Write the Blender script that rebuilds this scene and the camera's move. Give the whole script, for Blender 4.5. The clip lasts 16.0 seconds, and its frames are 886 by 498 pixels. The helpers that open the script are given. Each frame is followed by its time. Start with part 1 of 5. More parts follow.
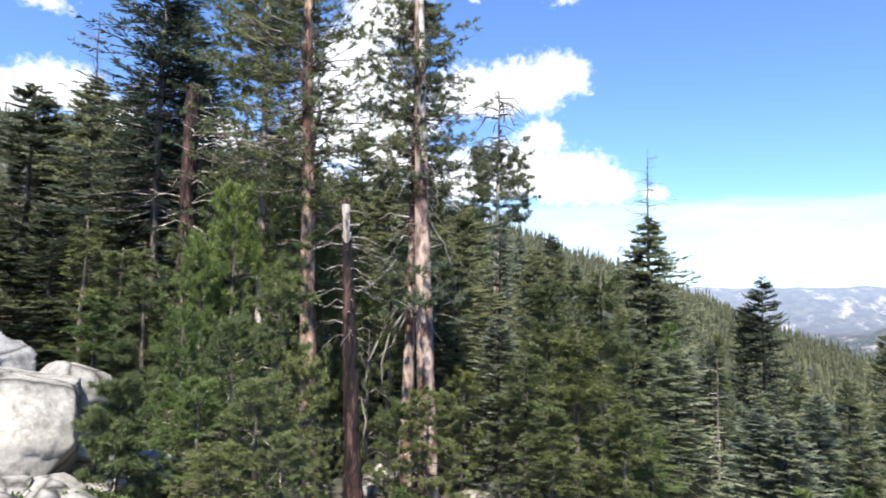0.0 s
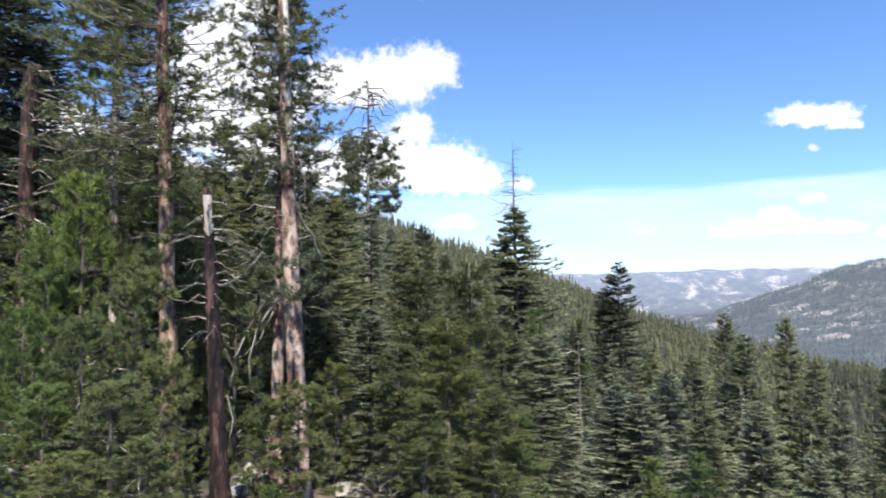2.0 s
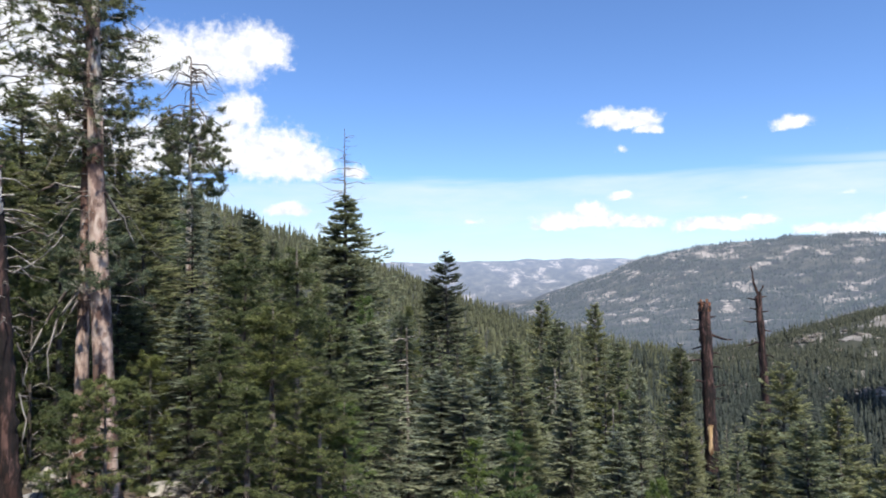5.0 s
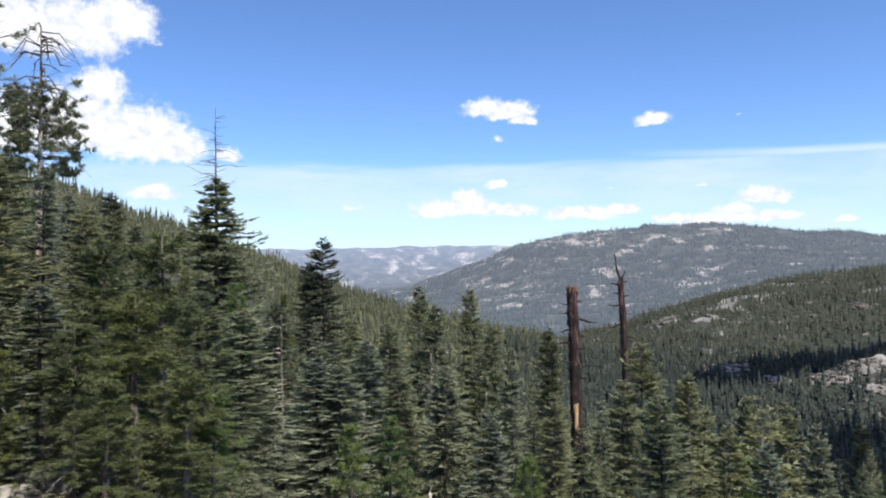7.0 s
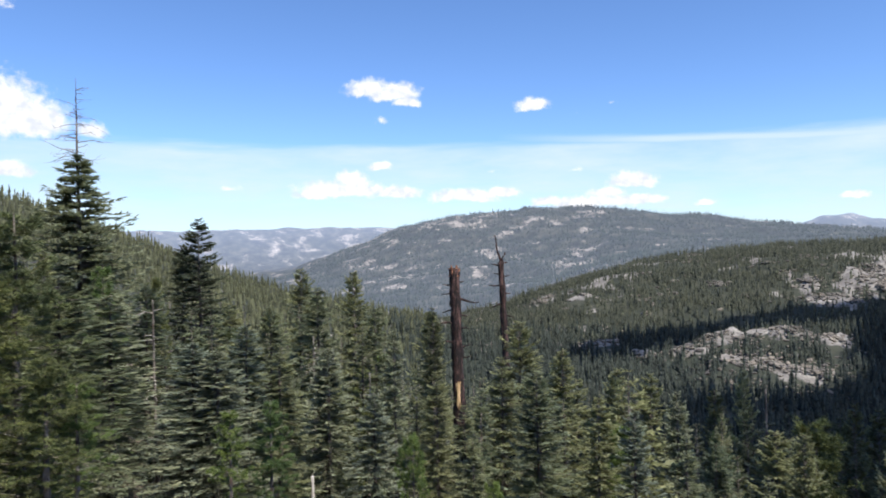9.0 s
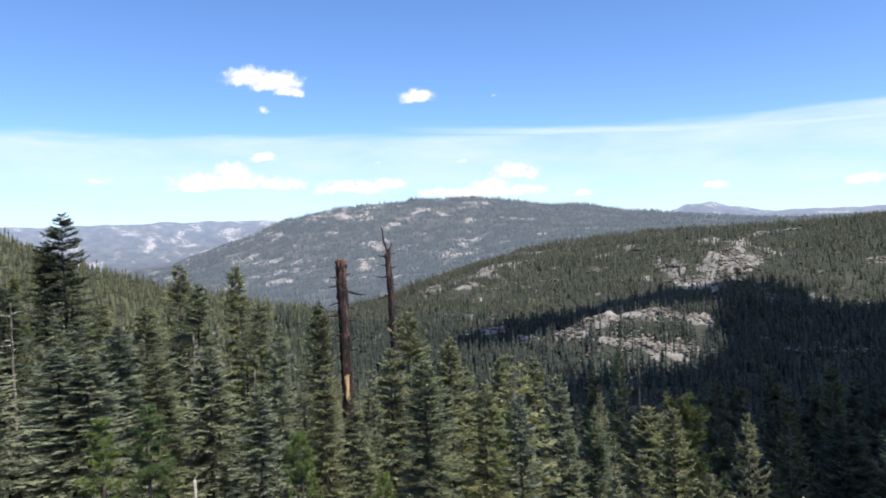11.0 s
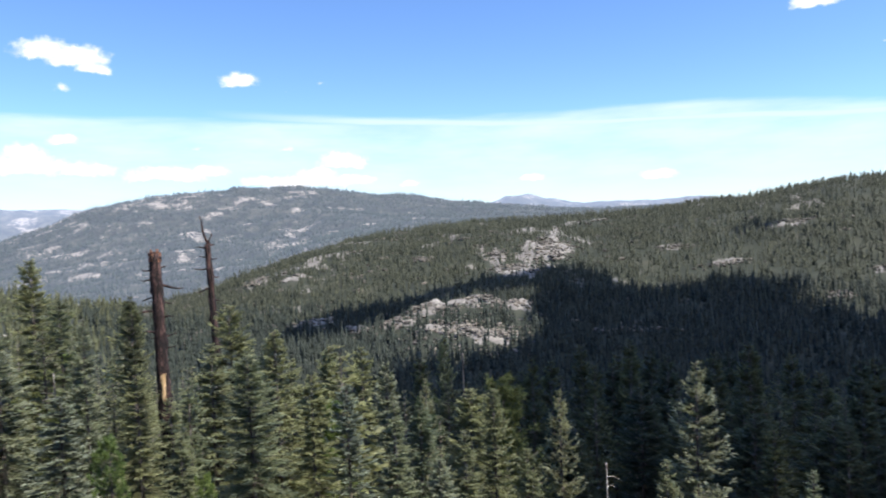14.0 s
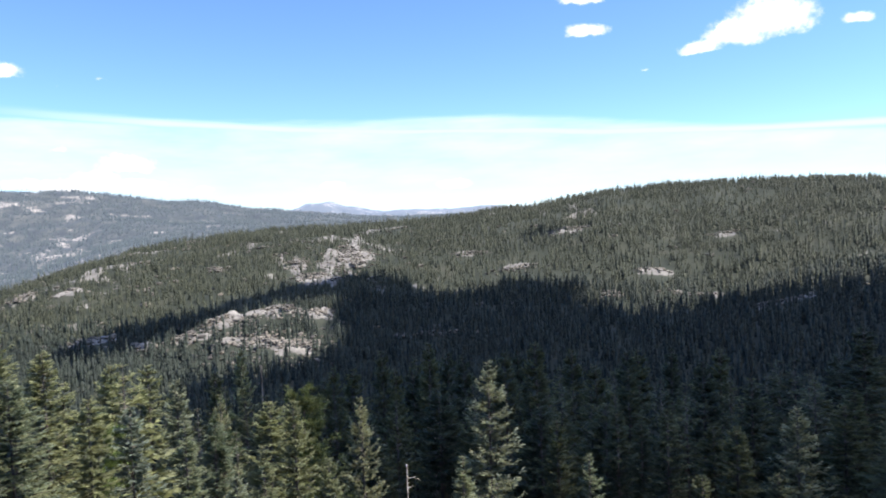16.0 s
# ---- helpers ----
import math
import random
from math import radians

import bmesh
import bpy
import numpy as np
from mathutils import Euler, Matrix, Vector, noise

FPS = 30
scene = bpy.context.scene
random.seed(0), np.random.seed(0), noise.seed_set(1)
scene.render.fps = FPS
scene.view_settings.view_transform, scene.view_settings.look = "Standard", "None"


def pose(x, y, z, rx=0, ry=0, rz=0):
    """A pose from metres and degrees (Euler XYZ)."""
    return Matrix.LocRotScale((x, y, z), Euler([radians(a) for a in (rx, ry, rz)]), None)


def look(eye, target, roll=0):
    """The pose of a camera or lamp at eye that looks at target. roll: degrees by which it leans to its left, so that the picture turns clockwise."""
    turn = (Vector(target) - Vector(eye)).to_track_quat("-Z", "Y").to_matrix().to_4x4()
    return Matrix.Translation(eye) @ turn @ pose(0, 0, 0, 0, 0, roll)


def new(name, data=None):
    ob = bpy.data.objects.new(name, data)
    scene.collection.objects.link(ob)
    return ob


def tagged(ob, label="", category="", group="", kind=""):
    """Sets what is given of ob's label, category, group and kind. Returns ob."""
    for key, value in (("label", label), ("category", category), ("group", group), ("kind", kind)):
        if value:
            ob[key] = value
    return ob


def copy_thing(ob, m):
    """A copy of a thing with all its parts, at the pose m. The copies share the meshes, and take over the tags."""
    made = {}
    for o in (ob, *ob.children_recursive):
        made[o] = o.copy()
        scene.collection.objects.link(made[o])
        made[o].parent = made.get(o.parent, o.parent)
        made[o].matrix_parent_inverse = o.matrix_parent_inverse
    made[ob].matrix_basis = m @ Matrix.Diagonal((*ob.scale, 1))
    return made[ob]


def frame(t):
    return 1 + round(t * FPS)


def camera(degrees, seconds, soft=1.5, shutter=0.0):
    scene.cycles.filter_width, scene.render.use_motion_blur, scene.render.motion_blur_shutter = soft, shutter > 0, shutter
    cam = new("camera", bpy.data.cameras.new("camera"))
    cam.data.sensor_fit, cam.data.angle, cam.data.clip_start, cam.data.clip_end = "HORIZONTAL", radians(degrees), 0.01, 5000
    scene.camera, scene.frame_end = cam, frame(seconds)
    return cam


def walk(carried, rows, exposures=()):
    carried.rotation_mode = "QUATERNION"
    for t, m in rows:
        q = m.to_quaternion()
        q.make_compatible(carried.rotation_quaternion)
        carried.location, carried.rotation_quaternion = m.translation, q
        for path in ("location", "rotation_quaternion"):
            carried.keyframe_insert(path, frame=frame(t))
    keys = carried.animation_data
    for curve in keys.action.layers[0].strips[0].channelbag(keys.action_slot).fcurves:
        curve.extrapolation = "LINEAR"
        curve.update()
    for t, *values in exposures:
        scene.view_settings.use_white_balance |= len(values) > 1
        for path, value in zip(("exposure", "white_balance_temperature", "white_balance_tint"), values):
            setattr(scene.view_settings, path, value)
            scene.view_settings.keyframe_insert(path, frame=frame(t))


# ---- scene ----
cam = camera(64.84, 16.0, soft=1.8, shutter=0.4)
PATH = [
    (0, pose(-0.267, 0.343, 0.116, 94.953, -1.068, 39.144)),
    (0.5, pose(-0.251, 0.356, 0.113, 94.891, -0.574, 36.571)),
    (1, pose(-0.237, 0.366, 0.110, 94.751, -0.004, 34.287)),
    (1.5, pose(-0.220, 0.377, 0.107, 94.614, 0.375, 31.792)),
    (2, pose(-0.200, 0.390, 0.104, 94.244, 0.640, 28.814)),
    (2.5, pose(-0.179, 0.401, 0.099, 93.761, 0.810, 25.767)),
    (3, pose(-0.160, 0.410, 0.095, 93.423, 0.787, 23.118)),
    (3.5, pose(-0.145, 0.416, 0.092, 93.299, 0.543, 21.013)),
    (6, pose(-0.066, 0.439, 0.074, 92.712, 1.247, 10.310)),
    (6.5, pose(-0.046, 0.442, 0.069, 92.289, 1.281, 7.575)),
    (7, pose(-0.027, 0.445, 0.064, 91.891, 0.940, 5.138)),
    (7.5, pose(-0.008, 0.446, 0.059, 91.527, 0.867, 2.686)),
    (8, pose(0.012, 0.447, 0.054, 91.060, 1.086, 0.020)),
    (8.5, pose(0.030, 0.446, 0.049, 90.569, 1.191, -2.257)),
    (9, pose(0.046, 0.445, 0.045, 90.222, 1.259, -4.335)),
    (9.5, pose(0.062, 0.444, 0.040, 89.959, 1.577, -6.569)),
    (10, pose(0.080, 0.441, 0.035, 89.741, 1.798, -8.905)),
    (12.5, pose(0.157, 0.422, 0.012, 88.558, 2.517, -19.620)),
    (13, pose(0.168, 0.417, 0.008, 88.412, 2.374, -21.220)),
    (13.5, pose(0.183, 0.411, 0.003, 88.265, 2.471, -23.378)),
    (14, pose(0.211, 0.398, -0.006, 87.881, 2.344, -27.613)),
    (14.5, pose(0.240, 0.381, -0.016, 87.490, 2.311, -32.172)),
    (15, pose(0.268, 0.361, -0.026, 87.228, 2.347, -36.844)),
    (15.5, pose(0.291, 0.342, -0.035, 87.269, 2.341, -40.995)),
    (16, pose(0.305, 0.328, -0.040, 87.868, 2.378, -43.828)),
]
walk(cam, PATH, exposures=[(0, 1.0), (1.5, 0.83), (3.5, 0.60), (7, 0.44), (9, 0.46), (12.5, 0.61), (14.5, 0.76), (16, 0.88)])

# ---------------------------------------------------------------- light
SUN_AZ, SUN_EL = 146.0, 56.0          # degrees clockwise from +y, degrees up
SKY, CLOUD, SKY_TINT = 0.13, 6.6, (0.75, 0.93, 1.18)
world = bpy.data.worlds.new("sky")
scene.world = world
world.use_nodes = True


def bearing(az, el, d=1.0):
    """The point d metres off in direction az (clockwise from +y), el up."""
    a, e = radians(az), radians(el)
    return Vector((math.sin(a) * math.cos(e), math.cos(a) * math.cos(e), math.sin(e))) * d


def cloud_puffs():
    """Cumulus puffs in the sky: bearing, elevation, half width, half height in degrees, and how thin it is."""
    p = []
    add = lambda *row: p.append((*row, 0.0)[:5])
    # towering cumulus behind the pines
    add(-44.4, 23.5, 3.8, 4.4); add(-46.8, 18.6, 4.8, 4.8); add(-48.0, 14.0, 5.4, 4.4); add(-42.8, 15.6, 3.8, 3.4); add(-43.4, 11.5, 4.2, 3.0); add(-50.5, 9.0, 4.4, 3.4); add(-45.5, 7.6, 4.6, 2.6)
    add(-37.0, 17.2, 4.4, 2.8); add(-33.0, 17.6, 4.0, 2.9); add(-30.0, 18.6, 3.0, 2.3)
    add(-38.0, 10.4, 4.4, 3.0); add(-33.0, 11.0, 4.4, 3.4); add(-28.6, 10.4, 4.2, 2.9); add(-31.2, 13.8, 2.0, 1.8); add(-26.2, 9.8, 3.0, 2.0)
    add(-69.0, 15.0, 4.0, 2.4); add(-73.0, 14.0, 3.6, 2.0); add(-65.2, 13.4, 2.8, 2.0); add(-70.0, 20.8, 4.4, 2.2, 0.6); add(-57.5, 13.0, 3.0, 2.0); add(-52.5, 12.0, 3.0, 2.2)
    add(-29.4, 24.4, 4.2, 2.0, 0.7); add(-37.2, 24.7, 2.4, 1.3, 0.7); add(-27.2, 17.3, 1.1, 1.1, 0.75)
    # small fair-weather clouds
    add(-1.4, 13.1, 2.2, 1.0); add(0.6, 12.8, 2.3, 1.0); add(1.6, 12.1, 1.2, 0.55); add(-0.5, 10.8, 1.5, 1.0, 0.65)
    add(12.0, 11.6, 1.7, 0.7); add(15.4, 10.8, 1.3, 0.6, 0.85); add(18.3, 11.4, 1.8, 0.5, 0.8)
    add(69.4, 13.7, 3.1, 2.0); add(66.8, 13.0, 2.3, 1.4); add(64.4, 12.3, 1.7, 0.55); add(55.9, 14.4, 1.9, 0.65); add(55.7, 16.9, 2.0, 0.7)
    add(74.8, 12.8, 1.2, 0.6, 0.2); add(60.2, 11.2, 1.4, 0.5, 0.8)
    # low clouds over the ridges
    add(-3.6, 5.2, 4.4, 0.9); add(-3.0, 6.1, 1.5, 0.8); add(6.2, 4.5, 3.4, 0.75); add(16.5, 3.7, 4.2, 0.7); add(17.5, 4.4, 1.6, 0.6)
    add(19.6, 5.3, 2.2, 0.8); add(-12.6, 5.3, 2.2, 0.8, 0.65); add(-27.6, 6.3, 1.8, 0.75); add(-22.2, 9.3, 1.3, 0.9, 0.15); add(25.1, 3.3, 0.9, 0.3)
    add(44.9, 3.2, 1.5, 0.45); add(-0.6, 7.0, 1.1, 0.45); add(0.6, 4.9, 2.4, 0.7); add(-6.2, 4.8, 1.6, 0.5); add(12.8, 3.9, 1.4, 0.5); add(9.4, 4.7, 1.6, 0.5); add(15.4, 6.3, 2.2, 0.7, 0.7)
    add(8.3, 6.5, 2.0, 0.5, 0.75); add(20.4, 3.8, 1.8, 0.6); add(35.0, 3.4, 1.2, 0.35)
    return p


def build_sky():
    nt = world.node_tree
    nt.nodes.clear()
    link = nt.links.new
    out = nt.nodes.new("ShaderNodeOutputWorld")
    bg = nt.nodes.new("ShaderNodeBackground")
    sky = nt.nodes.new("ShaderNodeTexSky")
    sky.sky_type = "NISHITA"
    sky.sun_disc = False
    sky.sun_elevation, sky.sun_rotation = radians(SUN_EL), radians(SUN_AZ)
    sky.altitude, sky.air_density, sky.dust_density, sky.ozone_density = 2200, 1.0, 0.2, 2.0
    bg.inputs["Strength"].default_value = SKY

    def math_node(op, a, b=0.0, c=None, clamp=False):
        n = nt.nodes.new("ShaderNodeMath")
        n.operation, n.use_clamp = op, clamp
        for sock, v in zip(n.inputs, (a, b) if c is None else (a, b, c)):
            if isinstance(v, (int, float)):
                sock.default_value = v
            else:
                link(v, sock)
        return n.outputs[0]

    def vec(op, a, b):
        n = nt.nodes.new("ShaderNodeVectorMath")
        n.operation = op
        for sock, v in zip(n.inputs, (a, b)):
            if isinstance(v, tuple):
                sock.default_value = v
            else:
                link(v, sock)
        return n.outputs["Value" if op in ("LENGTH", "DOT_PRODUCT") else 0]

    def cloud_noise(src, scale, detail, rough):
        n = nt.nodes.new("ShaderNodeTexNoise")
        n.inputs["Scale"].default_value, n.inputs["Detail"].default_value, n.inputs["Roughness"].default_value = scale, detail, rough
        link(src, n.inputs["Vector"])
        return n

    tc = nt.nodes.new("ShaderNodeTexCoord")
    xyz = nt.nodes.new("ShaderNodeSeparateXYZ")
    link(tc.outputs["Generated"], xyz.inputs[0])
    az = math_node("MULTIPLY", math_node("ARCTAN2", xyz.outputs[0], xyz.outputs[1]), 57.2958)
    el = math_node("MULTIPLY", math_node("ARCSINE", xyz.outputs[2]), 57.2958)
    flat = nt.nodes.new("ShaderNodeCombineXYZ")
    link(az, flat.inputs[0])
    link(el, flat.inputs[1])
    big = cloud_noise(flat.outputs[0], 0.55, 5, 0.55)
    warp = vec("MULTIPLY", vec("SUBTRACT", big.outputs["Color"], (0.5, 0.5, 0.5)), (1.2, 0.8, 0.0))
    at = vec("ADD", flat.outputs[0], warp)
    cover = None
    for a, e, w, h, thin in cloud_puffs():
        q = vec("MULTIPLY", vec("SUBTRACT", at, (a, e, 0)), (1 / w, 1 / h, 0))
        # flat undersides
        d = math_node("MAXIMUM", vec("LENGTH", q, (0, 0, 0)), vec("DOT_PRODUCT", q, (0, -1.6, 0)))
        d = math_node("ADD", d, thin) if thin else d
        cover = d if cover is None else math_node("SMOOTH_MIN", cover, d, 0.25)
    fluff = cloud_noise(flat.outputs[0], 1.5, 8, 0.60).outputs["Fac"]
    edge = math_node("ADD", math_node("SUBTRACT", 1.0, cover), math_node("MULTIPLY", math_node("SUBTRACT", fluff, 0.5), 1.0))
    puff = nt.nodes.new("ShaderNodeMapRange")
    puff.interpolation_type = "SMOOTHSTEP"
    puff.inputs["From Min"].default_value, puff.inputs["From Max"].default_value = -0.10, 0.50
    link(edge, puff.inputs["Value"])
    # thin sheet of high cloud low over the horizon
    sheet_at = vec("MULTIPLY", flat.outputs[0], (0.05, 0.5, 0.0))
    sheet_n = cloud_noise(sheet_at, 1.0, 6, 0.55).outputs["Fac"]
    top = math_node("ADD", el, math_node("MULTIPLY", math_node("SUBTRACT", sheet_n, 0.5), 2.4))
    top = math_node("ADD", top, math_node("MULTIPLY", math_node("MAXIMUM", math_node("SUBTRACT", az, 48.0), 0.0), 0.12))
    lid = nt.nodes.new("ShaderNodeMapRange")
    lid.interpolation_type = "SMOOTHSTEP"
    lid.inputs["From Min"].default_value, lid.inputs["From Max"].default_value = 8.9, 8.0
    link(top, lid.inputs["Value"])
    thick = nt.nodes.new("ShaderNodeMapRange")
    thick.inputs["From Min"].default_value, thick.inputs["From Max"].default_value = 0.3, 0.7
    thick.inputs["To Min"].default_value, thick.inputs["To Max"].default_value = 0.35, 0.85
    link(cloud_noise(vec("MULTIPLY", flat.outputs[0], (0.10, 0.45, 0.0)), 1.0, 7, 0.6).outputs["Fac"], thick.inputs["Value"])
    veil = math_node("MULTIPLY", lid.outputs[0], thick.outputs[0])
    # a long bright streak along the top of the sheet
    off = math_node("SUBTRACT", el, math_node("MULTIPLY_ADD", az, -0.050, 9.55))
    off = math_node("ADD", off, math_node("MULTIPLY", math_node("SUBTRACT", sheet_n, 0.5), 0.9))
    streak = nt.nodes.new("ShaderNodeMapRange")
    streak.interpolation_type = "SMOOTHSTEP"
    streak.inputs["From Min"].default_value, streak.inputs["From Max"].default_value = 0.5, 0.05
    streak.inputs["To Max"].default_value = 0.75
    link(math_node("ABSOLUTE", off), streak.inputs["Value"])
    begin = nt.nodes.new("ShaderNodeMapRange")
    begin.inputs["From Min"].default_value, begin.inputs["From Max"].default_value = 9.0, 22.0
    link(az, begin.inputs["Value"])
    veil = math_node("MAXIMUM", veil, math_node("MULTIPLY", streak.outputs[0], begin.outputs[0]))
    # white tops, faintly grey bellies
    belly = cloud_noise(vec("ADD", flat.outputs[0], (40.0, 0.0, 0.0)), 0.9, 6, 0.6).outputs["Fac"]
    shade = ramp(nt, belly, [(0.36, (0.72, 0.76, 0.84)), (0.60, (1.0, 1.0, 1.0))])
    bright = vec("MULTIPLY", shade, (CLOUD, CLOUD, CLOUD * 1.02))
    blue = mixed(nt, 1.0, sky.outputs[0], SKY_TINT, "MULTIPLY")
    col = mixed(nt, veil, blue, (CLOUD * 0.68, CLOUD * 0.80, CLOUD * 0.86))
    col = mixed(nt, puff.outputs[0], col, bright)
    link(col, bg.inputs["Color"])
    link(bg.outputs[0], out.inputs["Surface"])


sun = new("sun", bpy.data.lights.new("sun", "SUN"))
sun.data.energy, sun.data.angle, sun.data.color = 5.0, radians(0.53), (1.0, 0.95, 0.87)
sun.matrix_world = look(bearing(SUN_AZ, SUN_EL, 100), (0, 0, 0))


# ---------------------------------------------------------------- materials
def material(name):
    m = bpy.data.materials.new(name)
    m.use_nodes = True
    nt = m.node_tree
    return m, nt, nt.nodes["Principled BSDF"]


def node(nt, kind, **props):
    n = nt.nodes.new(kind)
    for k, v in props.items():
        if k in n.inputs:
            n.inputs[k].default_value = v
    return n


def ramp(nt, fac, stops):
    n = nt.nodes.new("ShaderNodeValToRGB")
    el = n.color_ramp.elements
    while len(el) < len(stops):
        el.new(0.5)
    for e, (p, c) in zip(el, stops):
        e.position, e.color = p, (*c, 1)
    nt.links.new(fac, n.inputs["Fac"])
    return n.outputs["Color"]


def noise_of(nt, scale, detail=6.0, rough=0.6, coord="Object", stretch=(1, 1, 1)):
    tc = nt.nodes.new("ShaderNodeTexCoord")
    mp = nt.nodes.new("ShaderNodeMapping")
    mp.inputs["Scale"].default_value = stretch
    nt.links.new(tc.outputs[coord], mp.inputs["Vector"])
    n = nt.nodes.new("ShaderNodeTexNoise")
    n.inputs["Scale"].default_value, n.inputs["Detail"].default_value, n.inputs["Roughness"].default_value = scale, detail, rough
    nt.links.new(mp.outputs[0], n.inputs["Vector"])
    return n.outputs["Fac"]


def mixed(nt, fac, a, b, blend="MIX"):
    n = nt.nodes.new("ShaderNodeMix")
    n.data_type, n.blend_type = "RGBA", blend
    for sock, v in ((n.inputs[0], fac), (n.inputs[6], a), (n.inputs[7], b)):
        if isinstance(v, (int, float)):
            sock.default_value = v
        elif isinstance(v, tuple):
            sock.default_value = (*v, 1)
        else:
            nt.links.new(v, sock)
    return n.outputs[2]


def bump(nt, bsdf, height, strength, distance):
    b = nt.nodes.new("ShaderNodeBump")
    b.inputs["Strength"].default_value, b.inputs["Distance"].default_value = strength, distance
    nt.links.new(height, b.inputs["Height"])
    nt.links.new(b.outputs[0], bsdf.inputs["Normal"])


def foliage(name, dark, mid, light, gloss=0.55, through_light=0.42, tips=0.0):
    """Needles: colour varies from sprig to sprig and from tree to tree."""
    m, nt, bsdf = material(name)
    isl = nt.nodes.new("ShaderNodeNewGeometry").outputs["Random Per Island"]
    if tips:
        # the young growth at the bough ends is paler
        at = nt.nodes.new("ShaderNodeAttribute")
        at.attribute_name = "tip"
        mix = nt.nodes.new("ShaderNodeMix")
        mix.inputs[0].default_value = tips
        nt.links.new(isl, mix.inputs[2])
        nt.links.new(at.outputs["Fac"], mix.inputs[3])
        isl = mix.outputs[0]
    col = ramp(nt, isl, [(0.0, dark), (0.55, mid), (1.0, light)])
    obj = nt.nodes.new("ShaderNodeObjectInfo").outputs["Random"]
    tint = ramp(nt, obj, [(0.0, (0.62, 0.70, 0.74)), (0.3, (0.9, 0.96, 0.98)), (0.65, (1.08, 1.06, 0.95)), (1.0, (1.16, 1.14, 0.94))])
    col = mixed(nt, 1.0, col, tint, "MULTIPLY")
    patch = ramp(nt, noise_of(nt, 0.5, 3), [(0.3, (0.75, 0.75, 0.78)), (0.7, (1.2, 1.2, 1.1))])
    col = mixed(nt, 1.0, col, patch, "MULTIPLY")
    nt.links.new(col, bsdf.inputs["Base Color"])
    bsdf.inputs["Roughness"].default_value = gloss
    bsdf.inputs["Specular IOR Level"].default_value = 0.3
    tr = nt.nodes.new("ShaderNodeBsdfTranslucent")
    nt.links.new(col, tr.inputs["Color"])
    mx = nt.nodes.new("ShaderNodeMixShader")
    mx.inputs[0].default_value = through_light
    nt.links.new(bsdf.outputs[0], mx.inputs[1])
    nt.links.new(tr.outputs[0], mx.inputs[2])
    nt.links.new(mx.outputs[0], nt.nodes["Material Output"].inputs["Surface"])
    return m


def bark(name, dark, mid, light, scale=3.0, depth=0.03, tall=0.18, scab=0.42):
    m, nt, bsdf = material(name)
    plates = noise_of(nt, scale, 8, 0.65, stretch=(1, 1, tall))
    broad = noise_of(nt, scale * 0.6, 5, 0.6, stretch=(1, 1, 0.4))
    col = ramp(nt, plates, [(0.40, dark), (0.5, mid), (0.60, light)])
    col = mixed(nt, 1.0, col, ramp(nt, broad, [(scab, (0.40, 0.31, 0.28)), (scab + 0.05, (0.95, 0.95, 0.95)), (0.66, (1.25, 1.2, 1.15))]), "MULTIPLY")
    nt.links.new(col, bsdf.inputs["Base Color"])
    bsdf.inputs["Roughness"].default_value = 0.9
    bump(nt, bsdf, plates, 0.9, depth)
    return m


def granite(name, dark, mid, light, scale=1.0, islands=False):
    m, nt, bsdf = material(name)
    fine = noise_of(nt, 9.0 * scale, 8, 0.7)
    broad = noise_of(nt, 0.8 * scale, 7, 0.65)
    col = ramp(nt, broad, [(0.3, dark), (0.48, mid), (0.66, light)])
    col = mixed(nt, 1.0, col, ramp(nt, fine, [(0.3, (0.66, 0.66, 0.68)), (0.65, (1.15, 1.14, 1.12))]), "MULTIPLY")
    lichen = ramp(nt, noise_of(nt, 2.2 * scale, 8, 0.75, stretch=(1, 1, 0.5)), [(0.50, (1, 1, 1)), (0.62, (0.62, 0.62, 0.60)), (0.75, (0.40, 0.40, 0.38))])
    col = mixed(nt, 1.0, col, lichen, "MULTIPLY")
    tc = nt.nodes.new("ShaderNodeTexCoord")
    wob = nt.nodes.new("ShaderNodeTexNoise")
    wob.inputs["Scale"].default_value, wob.inputs["Detail"].default_value = 1.3 * scale, 5
    nt.links.new(tc.outputs["Object"], wob.inputs["Vector"])
    bend = nt.nodes.new("ShaderNodeVectorMath")
    bend.operation = "MULTIPLY_ADD"
    bend.inputs[1].default_value = (0.5 / scale, 0.5 / scale, 0.3 / scale)
    nt.links.new(wob.outputs["Color"], bend.inputs[0])
    nt.links.new(tc.outputs["Object"], bend.inputs[2])
    vor = nt.nodes.new("ShaderNodeTexVoronoi")
    vor.feature = "DISTANCE_TO_EDGE"
    vor.inputs["Scale"].default_value = 0.55 * scale
    nt.links.new(bend.outputs[0], vor.inputs["Vector"])
    crack = ramp(nt, vor.outputs["Distance"], [(0.0, (0.16, 0.145, 0.135)), (0.022, (0.6, 0.6, 0.6)), (0.06, (1, 1, 1))])
    col = mixed(nt, 1.0, col, crack, "MULTIPLY")
    if islands:
        isl = nt.nodes.new("ShaderNodeNewGeometry").outputs["Random Per Island"]
        col = mixed(nt, 1.0, col, ramp(nt, isl, [(0.0, (0.55, 0.54, 0.55)), (0.6, (0.95, 0.94, 0.92)), (1.0, (1.2, 1.15, 1.08))]), "MULTIPLY")
    nt.links.new(col, bsdf.inputs["Base Color"])
    bsdf.inputs["Roughness"].default_value = 0.85
    bump(nt, bsdf, mixed(nt, 0.5, fine, crack), 0.7, 0.06)
    return m


